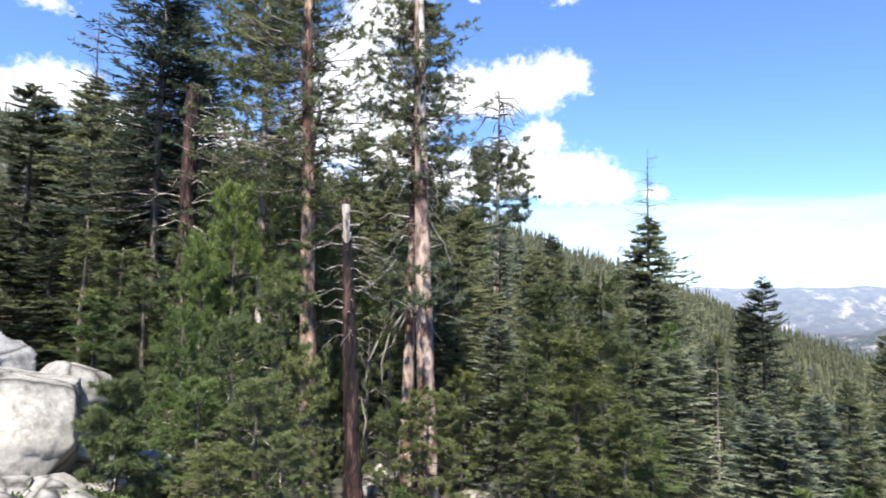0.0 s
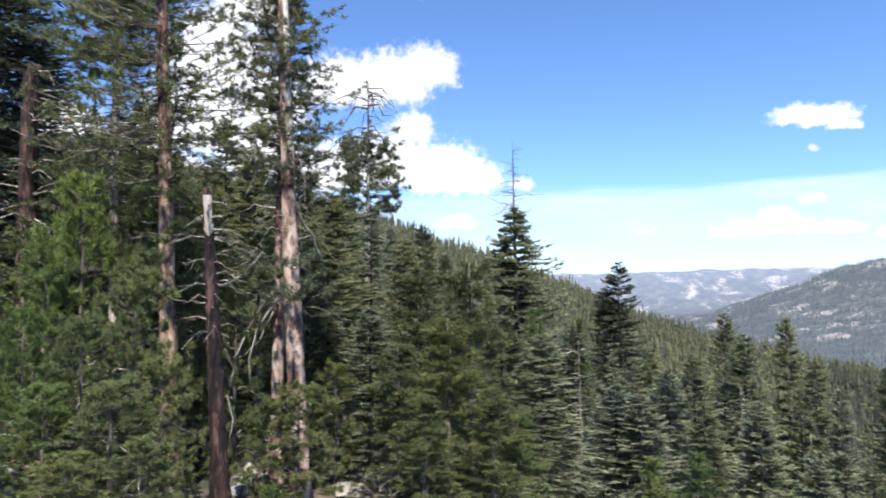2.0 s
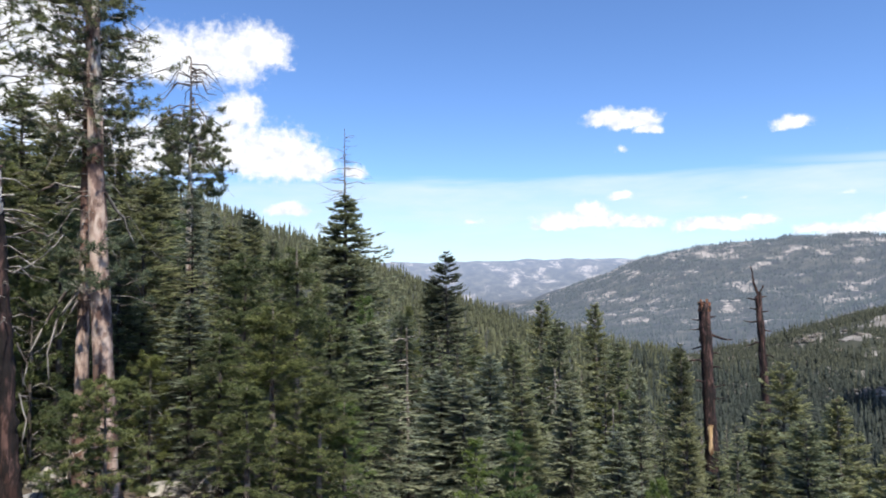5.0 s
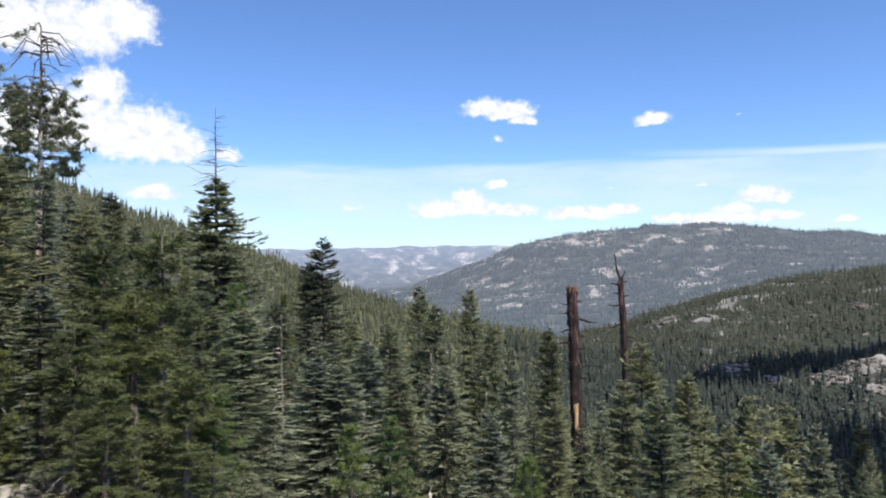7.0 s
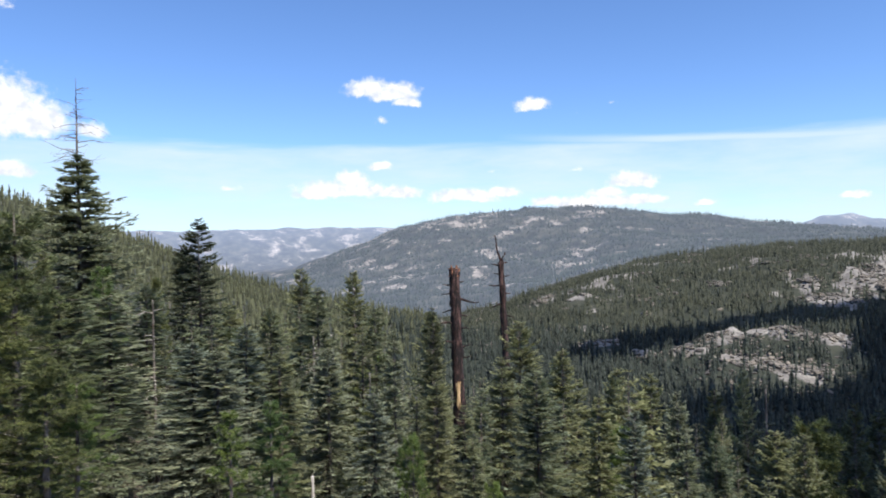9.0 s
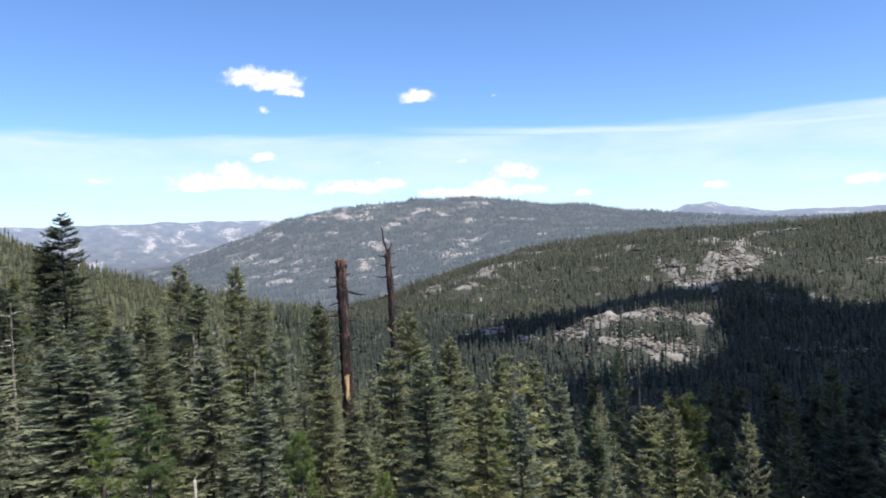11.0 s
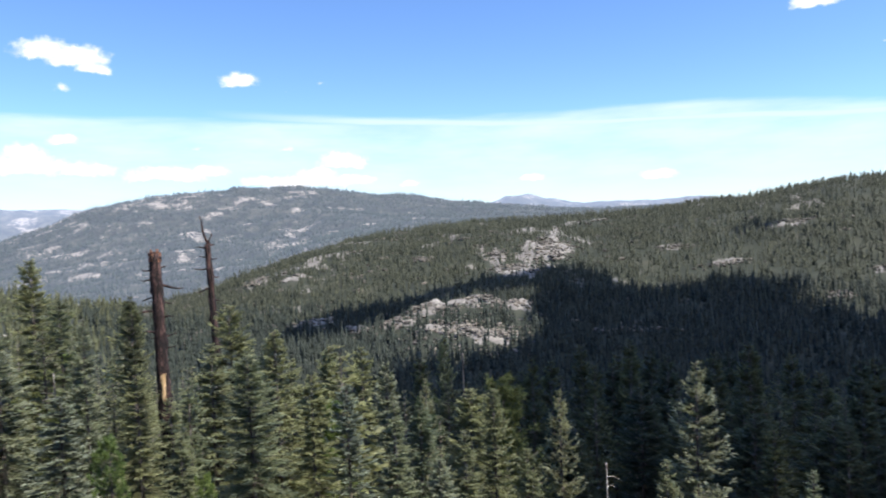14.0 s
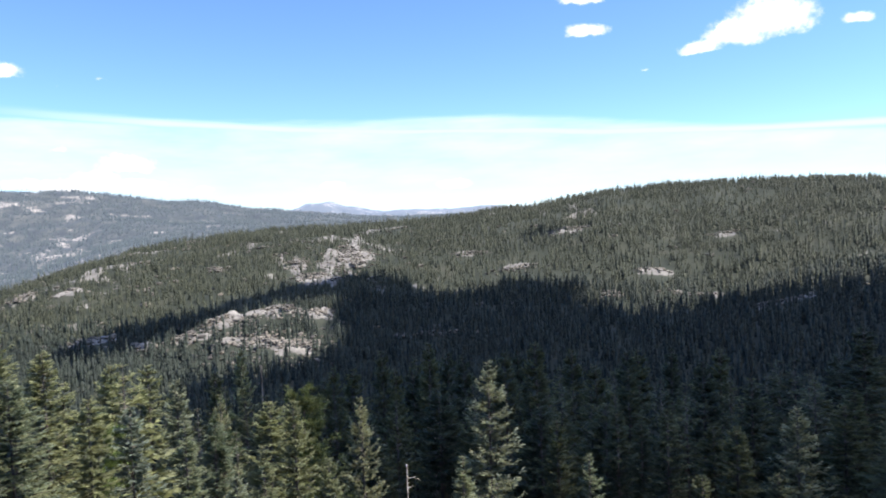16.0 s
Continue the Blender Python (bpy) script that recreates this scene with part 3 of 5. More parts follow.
def tube(points, radii, sides=10, rng=None, rough=0.0):
    """A bent, tapered, uneven stem through points, with a closed tip."""
    points, radii = np.asarray(points, float), np.asarray(radii, float)
    way = np.gradient(points, axis=0)
    u, w = frame_of(way)
    u = np.tile(u[:1], (len(points), 1)) if abs(way[0, 2]) > 0.9 * np.linalg.norm(way[0]) else u
    w = np.cross(way / np.linalg.norm(way, axis=1, keepdims=True), u)
    ang = np.arange(sides) * 2 * np.pi / sides
    rad = radii[:, None] * np.ones((1, sides))
    if rng is not None:
        rad = rad * (1 + rough * rng.standard_normal(rad.shape))
    v = points[:, None] + rad[..., None] * (np.cos(ang)[None, :, None] * u[:, None] + np.sin(ang)[None, :, None] * w[:, None])
    k = len(points)
    i, j = np.meshgrid(np.arange(k - 1), np.arange(sides), indexing="ij")
    f = np.stack([i * sides + j, i * sides + (j + 1) % sides, (i + 1) * sides + (j + 1) % sides, (i + 1) * sides + j], -1).reshape(-1, 4)
    top = (k - 1) * sides
    v = np.concatenate([v.reshape(-1, 3), points[-1:] + way[-1:] / np.linalg.norm(way[-1]) * radii[-1] * 0.6])
    tip = len(v) - 1
    j = np.arange(0, sides, 2)
    f2 = np.stack([top + j, top + (j + 1) % sides, top + (j + 2) % sides, np.full(len(j), tip)], -1)
    return v, np.concatenate([f, f2])


def stem(height, radius, rng, lean=0.012, rings=18, top=0.12, sides=10, rough=0.05, tilt=(0, 0)):
    t = np.linspace(0, 1, rings)
    walkx, walky = np.cumsum(rng.standard_normal((2, rings)) * lean * height / rings * 2, axis=1)
    z = t * height
    z[0] = -0.6
    rad = radius * (1 - t * (1 - top)) * (1 + 0.35 * np.exp(-t * 22)) * (1 + 0.02 * np.sin(t * 40 + radius * 90))
    pts = np.stack([walkx - walkx[0] + tilt[0] * t, walky - walky[0] + tilt[1] * t, z], -1)
    return pts, rad, tube(pts, rad, sides, rng, rough)


def on_stem(pts, h):
    return np.stack([np.interp(h, pts[:, 2], pts[:, 0]), np.interp(h, pts[:, 2], pts[:, 1]), h], -1)


def fir_parts(rng, pts, H, base, R, count, twigs, droop=0.35, power=0.62, blade=1.0, top_lift=0.5, ragged=0.28, longest=0.5, curl=0.8, widest=99.0):
    """Crown and limbs of a fir: tiers of flat drooping boughs set with sprigs."""
    q = (np.arange(count) + rng.random(count)) / count
    q = 1 - (1 - q) ** 1.12
    tiers = max(6, count // 6)
    q = np.clip((np.round(q * tiers) + 0.9 * rng.standard_normal(count)) / tiers, 0, 0.995)
    h = base + (H - base) * q
    az = rng.random(count) * 2 * np.pi
    L = R * ((1 - q) ** power * 0.97 + 0.03) * (1 + ragged * rng.standard_normal(count)).clip(0.45, 1.5)
    L = np.minimum(L, widest * rng.uniform(0.75, 1.15, count))
    L *= np.interp(q, [0, 0.08, 0.2], [0.65, 0.9, 1.0])
    out = np.stack([np.cos(az), np.sin(az), np.zeros(count)], -1)
    rise = np.interp(q, [0, 0.6, 1.0], [-0.15, 0.1, top_lift + 0.15]) + 0.14 * rng.standard_normal(count)
    root = on_stem(pts, h)

    def along(s):
        p = root[:, None] + out[:, None] * (s * L[:, None])[..., None]
        p[..., 2] += L[:, None] * (rise[:, None] * s - droop * s * s + droop * curl * s**4)
        return p
    s = np.linspace(0.18, 1.0, twigs)[None] * np.ones((count, 1)) + rng.standard_normal((count, twigs)) * 0.03
    P = along(s)
    hand = np.where(np.arange(twigs) % 2, 1.0, -1.0)[None] * np.ones((count, 1))
    hand[:, -1] = 0
    across = np.stack([-out[:, 1], out[:, 0], np.zeros(count)], -1)
    ahead = np.where(hand == 0, 1.0, 0.9 + 0.6 * rng.random((count, twigs)))
    way = out[:, None] * ahead[..., None] + across[:, None] * hand[..., None]
    way[..., 2] += rng.uniform(-0.3, 0.5, (count, twigs))
    way /= np.linalg.norm(way, axis=-1, keepdims=True)
    size = (L[:, None] * (0.16 + 0.34 * np.sin(np.pi * np.clip(s * 0.85 + 0.12, 0, 1)))).clip(0.12, longest) * rng.uniform(0.75, 1.25, (count, twigs))
    way = (way * size[..., None]).reshape(-1, 3)
    a, b = frame_of(way)
    roll = rng.normal(0, 0.65, len(way))[:, None]
    side = (a * np.cos(roll) + b * np.sin(roll)) * (size.reshape(-1, 1) * 0.115 * blade)
    crown = [blades(P.reshape(-1, 3), way, side)]
    # finer sprigs hanging off each bough
    pick = rng.random(len(way)) < 0.8
    sub = P.reshape(-1, 3)[pick] + way[pick] * rng.uniform(0.3, 0.8, (pick.sum(), 1))
    w2 = way[pick] * rng.uniform(0.35, 0.6, (pick.sum(), 1)) + rng.normal(0, 0.16, (pick.sum(), 3)) * size.reshape(-1, 1)[pick]
    w2[:, 2] += 0.04 * size.reshape(-1)[pick]
    a, b = frame_of(w2)
    roll = rng.random(len(w2))[:, None] * np.pi
    fine = spikes(sub, w2, (a * np.cos(roll) + b * np.sin(roll)) * (np.linalg.norm(w2, axis=1, keepdims=True) * 0.15 * blade))
    v4, f4 = crown[0]
    tri = np.concatenate([f4[:, [0, 1, 2]], f4[:, [0, 2, 3]]])
    tip = np.concatenate([np.repeat(s.reshape(-1), 4), np.repeat(s.reshape(-1)[pick], 3)]) ** 1.5
    geo = (*joined([(v4, tri), fine]), tip)
    limbs = rods(root, along(np.full((count, 1), 0.75))[:, 0], 0.012 + 0.012 * L, np.full(count, 0.006))
    return geo, limbs


def pine_parts(rng, pts, H, base, R, count, tufts, needles, tuft=0.28, power=0.6, lift=0.15, sub=3, blade=1.0, gap=0.0, bare_part=0.45, one_side=None, clump=0.45):
    """Crown and limbs of a pine: crooked limbs that end in round tufts of needles."""
    q = np.sort(rng.random(count)) ** 0.9
    h = base + (H - base) * q * 0.985
    az = rng.random(count) * 2 * np.pi
    if one_side is not None:
        az = one_side + rng.normal(0, 1.1, count)
    shape = np.interp(q, [0, 0.25, 0.6, 1.0], [0.75, 1.0, 0.78, 0.12]) if power is None else (1 - q) ** power * 0.95 + 0.06
    L = R * shape * rng.uniform(0.45, 0.95, count)
    keep = rng.random(count) > gap
    h, az, L, q = h[keep], az[keep], L[keep], q[keep]
    n = len(h)
    root = on_stem(pts, h)
    out = np.stack([np.cos(az), np.sin(az), np.zeros(n)], -1)
    rise = np.interp(q, [0, 0.5, 1], [-0.15, lift, lift + 0.5]) + rng.normal(0, 0.16, n)
    mid = root + out * (L * 0.5)[:, None]
    mid[:, 2] += L * 0.5 * rise - 0.06 * L
    mid += rng.normal(0, 0.05, (n, 3)) * L[:, None]
    tip = root + out * L[:, None]
    tip[:, 2] += L * rise + 0.12 * L
    limbs = [rods(root, mid, 0.006 + 0.008 * L, 0.005 + 0.004 * L), rods(mid, tip, 0.005 + 0.004 * L, np.full(n, 0.004))]
    cents, ways = [], []
    for k in range(sub):
        s = rng.uniform(bare_part, 1.0, n)
        p = np.where((s < 0.5)[:, None], root + (mid - root) * (s * 2)[:, None], mid + (tip - mid) * (s * 2 - 1)[:, None])
        turn = rng.normal(0, 0.8, n)
        d = np.stack([np.cos(az + turn), np.sin(az + turn), rng.uniform(-0.1, 0.5, n)], -1)
        ln = L * rng.uniform(0.15, 0.42, n)
        e = p + d * ln[:, None]
        limbs.append(rods(p, e, 0.006 + 0.004 * L, np.full(n, 0.004)))
        for j in range(tufts):
            f = rng.uniform(clump, 1.05, n)[:, None]
            cents.append(p + (e - p) * f + rng.normal(0, 0.07, (n, 3)) * (tuft / 0.28))
            ways.append(d)
    c, w = np.concatenate(cents), np.concatenate(ways)
    nt = len(c)
    d = rng.normal(0, 1, (nt, needles, 3)) + w[:, None] * 0.9 + np.array([0, 0, 0.35])
    d /= np.linalg.norm(d, axis=-1, keepdims=True)
    ln = tuft * rng.uniform(0.6, 1.15, (nt, needles, 1)) * rng.uniform(0.75, 1.2, (nt, 1, 1))
    way = (d * ln).reshape(-1, 3)
    a, b = frame_of(way)
    roll = rng.random(len(way))[:, None] * np.pi
    side = (a * np.cos(roll) + b * np.sin(roll)) * (np.linalg.norm(way, axis=1, keepdims=True) * 0.075 * blade)
    crown = spikes(np.repeat(c, needles, 0) + way * 0.1, way, side)
    return crown, joined(limbs)


def dead_limbs(rng, pts, lo, hi, count, length, droop=0.15, twig=3, radius=0.022, taper=1.0):
    """Bare crooked branches between two heights of a stem."""
    h = rng.uniform(lo, hi, count)
    az = rng.random(count) * 2 * np.pi
    L = length * rng.uniform(0.35, 1.0, count) * np.interp(h, [lo, hi], [1.0, taper])
    out = np.stack([np.cos(az), np.sin(az), np.zeros(count)], -1)
    root = on_stem(pts, h)
    p1 = root + out * (L * 0.4)[:, None] + np.array([0, 0, 1.0]) * (L * rng.uniform(-0.05, 0.16, count))[:, None]
    p2 = p1 + (out + rng.normal(0, 0.25, (count, 3))) * (L * 0.35)[:, None] - np.array([0, 0, 1.0]) * (L * droop * rng.uniform(0.2, 1.2, count))[:, None]
    p3 = p2 + (out + rng.normal(0, 0.4, (count, 3))) * (L * 0.28)[:, None] - np.array([0, 0, 1.0]) * (L * droop * rng.uniform(-0.4, 1.2, count))[:, None]
    r0 = radius * (0.5 + 0.5 * L / length)
    r0 = r0 * rng.uniform(0.55, 1.1, count)
    out_list = [rods(root, p1, r0, r0 * 0.75, 4), rods(p1, p2, r0 * 0.75, r0 * 0.45, 4), rods(p2, p3, r0 * 0.45, r0 * 0.12, 4)]
    for k in range(twig):
        s = rng.random((count, 1))
        a = p1 + (p2 - p1) * s
        b = a + (out + rng.normal(0, 0.7, (count, 3))) * (L * rng.uniform(0.12, 0.3, count))[:, None]
        out_list.append(rods(a, b, r0 * 0.35, r0 * 0.08, 3))
    return joined(out_list)


def leafage(name, geo, mat, parent=None):
    """A crown; geo may carry the age of its growth as a third array."""
    ob = mesh_object(name, geo[0], geo[1], mat, False, parent)
    if len(geo) == 3:
        ob.data.attributes.new("tip", "FLOAT", "POINT").data.foreach_set("value", geo[2].astype(np.float32))
    return ob


def trunk_of(tree):
    return next(o for o in tree.children if o.name.startswith("trunk"))


def make_tree(name, label, stem_geo, stem_mat, crown=None, crown_mat=None, limbs=None, limb_mat=None, dead=None, dead_mat=None, category="tree", group=""):
    t = thing(name, label, category, group)
    mesh_object("trunk", *stem_geo, stem_mat, True, t)
    if limbs is not None:
        tagged(mesh_object("branchwork", *limbs, limb_mat or stem_mat, True, t), kind="stuff")
    if crown is not None:
        leafage("crown", crown, crown_mat, t)
    if dead is not None:
        tagged(mesh_object("deadwood", *dead, dead_mat or DEADWOOD, True, t), "bare bleached branches", kind="stuff")
    return t


def fir_tree(seed, H, R, mat=None, base=None, count=170, twigs=12, label="", dead_top=0.0, **kw):
    rng = np.random.default_rng(seed)
    pts, rad, geo = stem(H, 0.011 * H + 0.03, rng, lean=0.006, top=0.04, sides=8)
    full = H * (1 - dead_top)
    crown, limbs = fir_parts(rng, pts, full, H * 0.06 if base is None else base, R, count, twigs, **kw)
    dead = dead_limbs(rng, pts, full * 0.97, H * 0.985, 44, H * dead_top * 0.62, 0.04, 1, 0.034, 0.3) if dead_top else dead_limbs(rng, pts, H * 0.05, H * 0.35, 14, R * 0.5, 0.25, 1, 0.02)
    return make_tree("fir_tree", label or "green fir with tiered drooping boughs on the slope", geo, BARK_GREY, crown, mat or FIR, limbs, BARK_GREY, dead, DEAD_GREY)


def pine_tree(seed, H, R, mat=None, bark_mat=None, base=None, count=70, tufts=3, needles=11, label="", radius=None, lean=0.01, dead_to=None, **kw):
    rng = np.random.default_rng(seed)
    pts, rad, geo = stem(H, radius or 0.010 * H + 0.05, rng, lean=lean, top=0.08)
    crown, limbs = pine_parts(rng, pts, H, H * 0.1 if base is None else base, R, count, tufts, needles, **kw)
    dead = dead_limbs(rng, pts, H * 0.1, dead_to or H * 0.45, 16, R * 0.8, 0.25, 2, 0.025)
    return make_tree("pine_tree", label or "green pine with tufted needles on the slope", geo, bark_mat or BARK_GREY, crown, mat or PINE, limbs, bark_mat or BARK_GREY, dead, DEADWOOD)


def stand(proto, az, dist, height=None, top_el=None, proto_height=1.0, turn=0.0, width=1.0, label="", category="", group=""):
    """A copy of a tree, dist metres off on a bearing, rooted in the land; its height in metres or up to an elevation."""
    p = bearing(az, 0, dist)
    z = float(ground(np.array([p.x]), np.array([p.y]))[0])
    h = height if height is not None else dist * math.tan(radians(top_el)) - z
    s = h / proto_height
    c = copy_thing(proto, Matrix.LocRotScale((p.x, p.y, z - 0.1), Euler((0, 0, radians(turn))), (s * width, s * width, s)))
    return tagged(c, label, category, group)


# ---------------------------------------------------------------- clouds that throw their shade on the valley
def cloud(seed, outline, lobe, height=1100.0, wobble=1.0):
    """A thin cumulus overhead: lobes over a stretch of the land with the given outline (bearing, distance), along the sunbeams."""
    g = np.random.default_rng(seed)
    to_sun = bearing(SUN_AZ, SUN_EL)
    o = np.array([bearing(az, 0, d).xy for az, d in outline])
    bm = bmesh.new()
    pitch = lobe * 0.85
    for x in np.arange(o[:, 0].min(), o[:, 0].max(), pitch):
        for y in np.arange(o[:, 1].min(), o[:, 1].max(), pitch):
            px, py = x + g.uniform(-0.35, 0.35) * lobe, y + g.uniform(-0.35, 0.35) * lobe
            a, b = o, np.roll(o, -1, 0)
            with np.errstate(divide="ignore", invalid="ignore"):
                cut = (a[:, 1] > py) != (b[:, 1] > py)
                cross = cut & (px < (b[:, 0] - a[:, 0]) * (py - a[:, 1]) / (b[:, 1] - a[:, 1]) + a[:, 0])
            if cross.sum() % 2 == 0:
                continue
            z = float(ground(np.array([px]), np.array([py]))[0])
            c = Vector((px, py, z)) + to_sun * (height / to_sun.z)
            r = lobe * g.uniform(0.75, 1.05)
            bmesh.ops.create_icosphere(bm, subdivisions=2, radius=1.0, matrix=Matrix.LocRotScale(c, None, (r, r, r)))
    for v in bm.verts:
        v.co += (noise.noise_vector(v.co * 0.3 / lobe) * 0.3 + noise.noise_vector(v.co * 1.1 / lobe) * 0.2) * lobe * wobble
    me = bpy.data.meshes.new("cloud")
    bm.to_mesh(me)
    bm.free()
    me.materials.append(CLOUD_WHITE)
    ob = new("cloud", me)
    merge = ob.modifiers.new("merge", "REMESH")
    merge.mode, merge.voxel_size = "VOXEL", lobe * 0.3
    return tagged(ob, "thin white cumulus cloud drifting high over the valley", "cloud", "clouds overhead")


CLOUD_WHITE, _nt, _b = material("cloud_white")
_b.inputs["Roughness"].default_value = 1.0
_nt.links.new(ramp(_nt, noise_of(_nt, 0.02, 5), [(0.3, (0.82, 0.83, 0.86)), (0.7, (0.93, 0.93, 0.94))]), _b.inputs["Base Color"])
_thin = _nt.nodes.new("ShaderNodeMixShader")
_thin.inputs[0].default_value = 0.32
_nt.links.new(_b.outputs[0], _thin.inputs[1])
_nt.links.new(_nt.nodes.new("ShaderNodeBsdfTransparent").outputs[0], _thin.inputs[2])
_nt.links.new(_thin.outputs[0], _nt.nodes["Material Output"].inputs["Surface"])
cloud(1, [(14.5, 590), (18.7, 650), (23, 685), (27, 712), (31, 750), (35, 785), (38.8, 785), (41, 730), (43.9, 625), (45.9, 700), (47.9, 742), (51, 715), (54.5, 635), (56.2, 608), (60.2, 580), (63.5, 596), (66, 625), (70, 630), (77, 575), (95, 560),
          (95, 200), (60, 190), (40, 205), (28, 220), (20, 250), (18, 330), (22, 400), (26, 450), (30, 470), (35.5, 490), (36, 560), (35, 680), (32, 705), (29, 700), (26, 680), (24, 645), (22, 615), (20, 595), (17, 555), (14.5, 565)], 26)
cloud(2, [(50.4, 940), (52.4, 935), (52.4, 990), (50.6, 990)], 14)
cloud(4, [(14, 140), (17, 92), (21, 66), (24, 57), (27, 51), (34, 50), (44, 51), (52, 46), (60, 40), (70, 45), (80, 36), (95, 36), (95, 200), (60, 200), (40, 235), (30, 250), (20, 240), (15, 190)], 10, wobble=0.5)


# ---------------------------------------------------------------- rocks
def boulder(seed, size, mat, name="boulder", label="", cuts=9, group="", sub=4, ledges=0.07):
    """A weathered block: a sphere cut by joint planes, its faces roughened; size: half axes."""
    g = np.random.default_rng(seed)
    bm = bmesh.new()
    bmesh.ops.create_icosphere(bm, subdivisions=sub, radius=1.0)
    planes = []
    for k in range(cuts):
        d = g.normal(0, 1, 3)
        planes.append((Vector(d / np.linalg.norm(d)), g.uniform(0.5, 0.88)))
    off = Vector(g.uniform(-50, 50, 3))
    for v in bm.verts:
        for nrm, dist in planes:
            over = v.co.dot(nrm) - dist
            if over > 0:
                v.co -= nrm * over * 0.97
        ledge = noise.cell(Vector((v.co.x * 2.2, v.co.y * 2.2, v.co.z * 3.4)) + off + noise.noise_vector(v.co * 2 + off) * 0.5)
        v.co *= 1 + 0.03 * noise.noise(v.co * 1.4 + off) + ledges * ledge + 0.025 * noise.turbulence(v.co * 3 + off, 4, True) + 0.010 * noise.noise(v.co * 14 + off)
        v.co = Vector((v.co.x * size[0], v.co.y * size[1], v.co.z * size[2]))
    me = bpy.data.meshes.new(name)
    bm.to_mesh(me)
    bm.free()
    me.materials.append(mat)
    ob = new(name, me)
    smooth(ob)
    return tagged(ob, label, "rock", group)


def set_rock(ob, az, dist, sink=0.3, turn=0.0, z=None):
    p = bearing(az, 0, dist)
    gz = float(ground(np.array([p.x]), np.array([p.y]))[0]) if z is None else z
    ob.matrix_world = pose(p.x, p.y, gz + sink, 0, 0, turn)
    return ob


set_rock(boulder(1, (2.5, 2.0, 2.2), GRANITE, "granite_outcrop", "big pale cracked granite outcrop among the trees", 8, sub=6, ledges=0.025), -70.5, 18.6, 0.6, 20)
set_rock(boulder(2, (1.9, 1.6, 1.3), GRANITE_GREY, "granite_boulder", "rounded grey granite boulder on the outcrop", 14, sub=5), -72.4, 21.5, 2.1, 70)
set_rock(boulder(3, (1.2, 1.0, 0.85), GRANITE, "granite_boulder", "smooth cream granite boulder beside a small pine", 5, sub=5, ledges=0.01), -65.9, 20.0, 2.0, 130)
set_rock(boulder(4, (1.4, 1.0, 0.8), GRANITE, "granite_boulder", "pale broken granite block at the outcrop's foot", 20, sub=5), -67.6, 19.0, 0.5, 40)
set_rock(boulder(8, (0.8, 0.6, 0.45), GRANITE, "granite_boulder", "pale broken granite block at the outcrop's foot", 20), -70.2, 15.0, 0.1, 80)
set_rock(boulder(9, (0.5, 0.4, 0.3), GRANITE, "granite_boulder", "pale broken granite block at the outcrop's foot", 20), -67.4, 14.8, 0.1, 30)
set_rock(boulder(10, (1.0, 0.7, 0.75), GRANITE_GREY, "granite_boulder", "cracked grey granite block behind a small pine", 12, sub=5), -61.3, 16.6, 0.3, 25)
g = random.Random(9)
for k in range(34):
    az = g.uniform(-72, -62.5)
    s = g.uniform(0.12, 0.42) * (1.6 if k < 5 else 1)
    set_rock(boulder(100 + k, (s * g.uniform(0.9, 1.6), s, s * g.uniform(0.5, 0.8)), GRANITE, "rock", "small pale granite rock lying on bare earth", 9, "rocks below the outcrop", 2), az, g.uniform(13.5, 18.0), 0.05, g.uniform(0, 360))
for k in range(22):
    az, d = g.uniform(-46, -32), g.uniform(19, 30)
    s = g.uniform(0.15, 0.5)
    set_rock(boulder(200 + k, (s * g.uniform(1, 1.7), s, s * g.uniform(0.5, 0.8)), g.choice((GRANITE, GRANITE_GREY)), "rock", "weathered granite rock on the forest floor", 9, "rocks under the pines", 2), az, d, 0.05, g.uniform(0, 360))
set_rock(boulder(5, (1.1, 0.9, 0.8), GRANITE_GREY, "granite_boulder", "rounded grey boulder under the firs", 5), -34.2, 25.0, 0.2, 10)
set_rock(boulder(6, (0.7, 0.5, 0.45), GRANITE, "granite_boulder", "pale block lying on bare brown earth", 9), -43.6, 24.0, 0.3, 60)
set_rock(boulder(7, (0.8, 0.6, 0.3), GRANITE, "granite_boulder", "flat white slab below the pines", 9), -36.2, 24.0, 0.2, 15)


def block_cloud(g, n, az, d, w, t, h, smin, smax):
    """Jointed blocks heaped over an ellipse of ground."""
    base = bmesh.new()
    bmesh.ops.create_icosphere(base, subdivisions=2, radius=1.0)
    base.verts.ensure_lookup_table()
    co = np.array([v.co for v in base.verts])
    fc = np.array([[v.index for v in f.verts] for f in base.faces])
    base.free()
    a = radians(az)
    pieces = []
    for k in range(n):
        u, v = g.normal(0, 0.5, 2)
        x = d * math.sin(a) + u * w * math.cos(a) + v * t * math.sin(a)
        y = d * math.cos(a) - u * w * math.sin(a) + v * t * math.cos(a)
        xx, yy = np.array([x]), np.array([y])
        z = float(ground(xx, yy)[0] + knob_field(xx, yy)[1][0])
        p = co.copy()
        for q in range(9):
            nrm = g.normal(0, 1, 3)
            nrm /= np.linalg.norm(nrm)
            over = np.clip(p @ nrm - g.uniform(0.35, 0.8), 0, None)
            p -= over[:, None] * nrm[None]
        s = g.uniform(smin, smax) * np.array([g.uniform(0.9, 1.7), g.uniform(0.9, 1.5), g.uniform(0.45, 0.8)])
        r = g.random() * 6.28
        p = p * s
        p = np.stack([p[:, 0] * math.cos(r) - p[:, 1] * math.sin(r), p[:, 0] * math.sin(r) + p[:, 1] * math.cos(r), p[:, 2]], -1)
        pieces.append((p + np.array([x, y, z + s[2] * 0.35]), fc))
    return pieces


gk = np.random.default_rng(88)
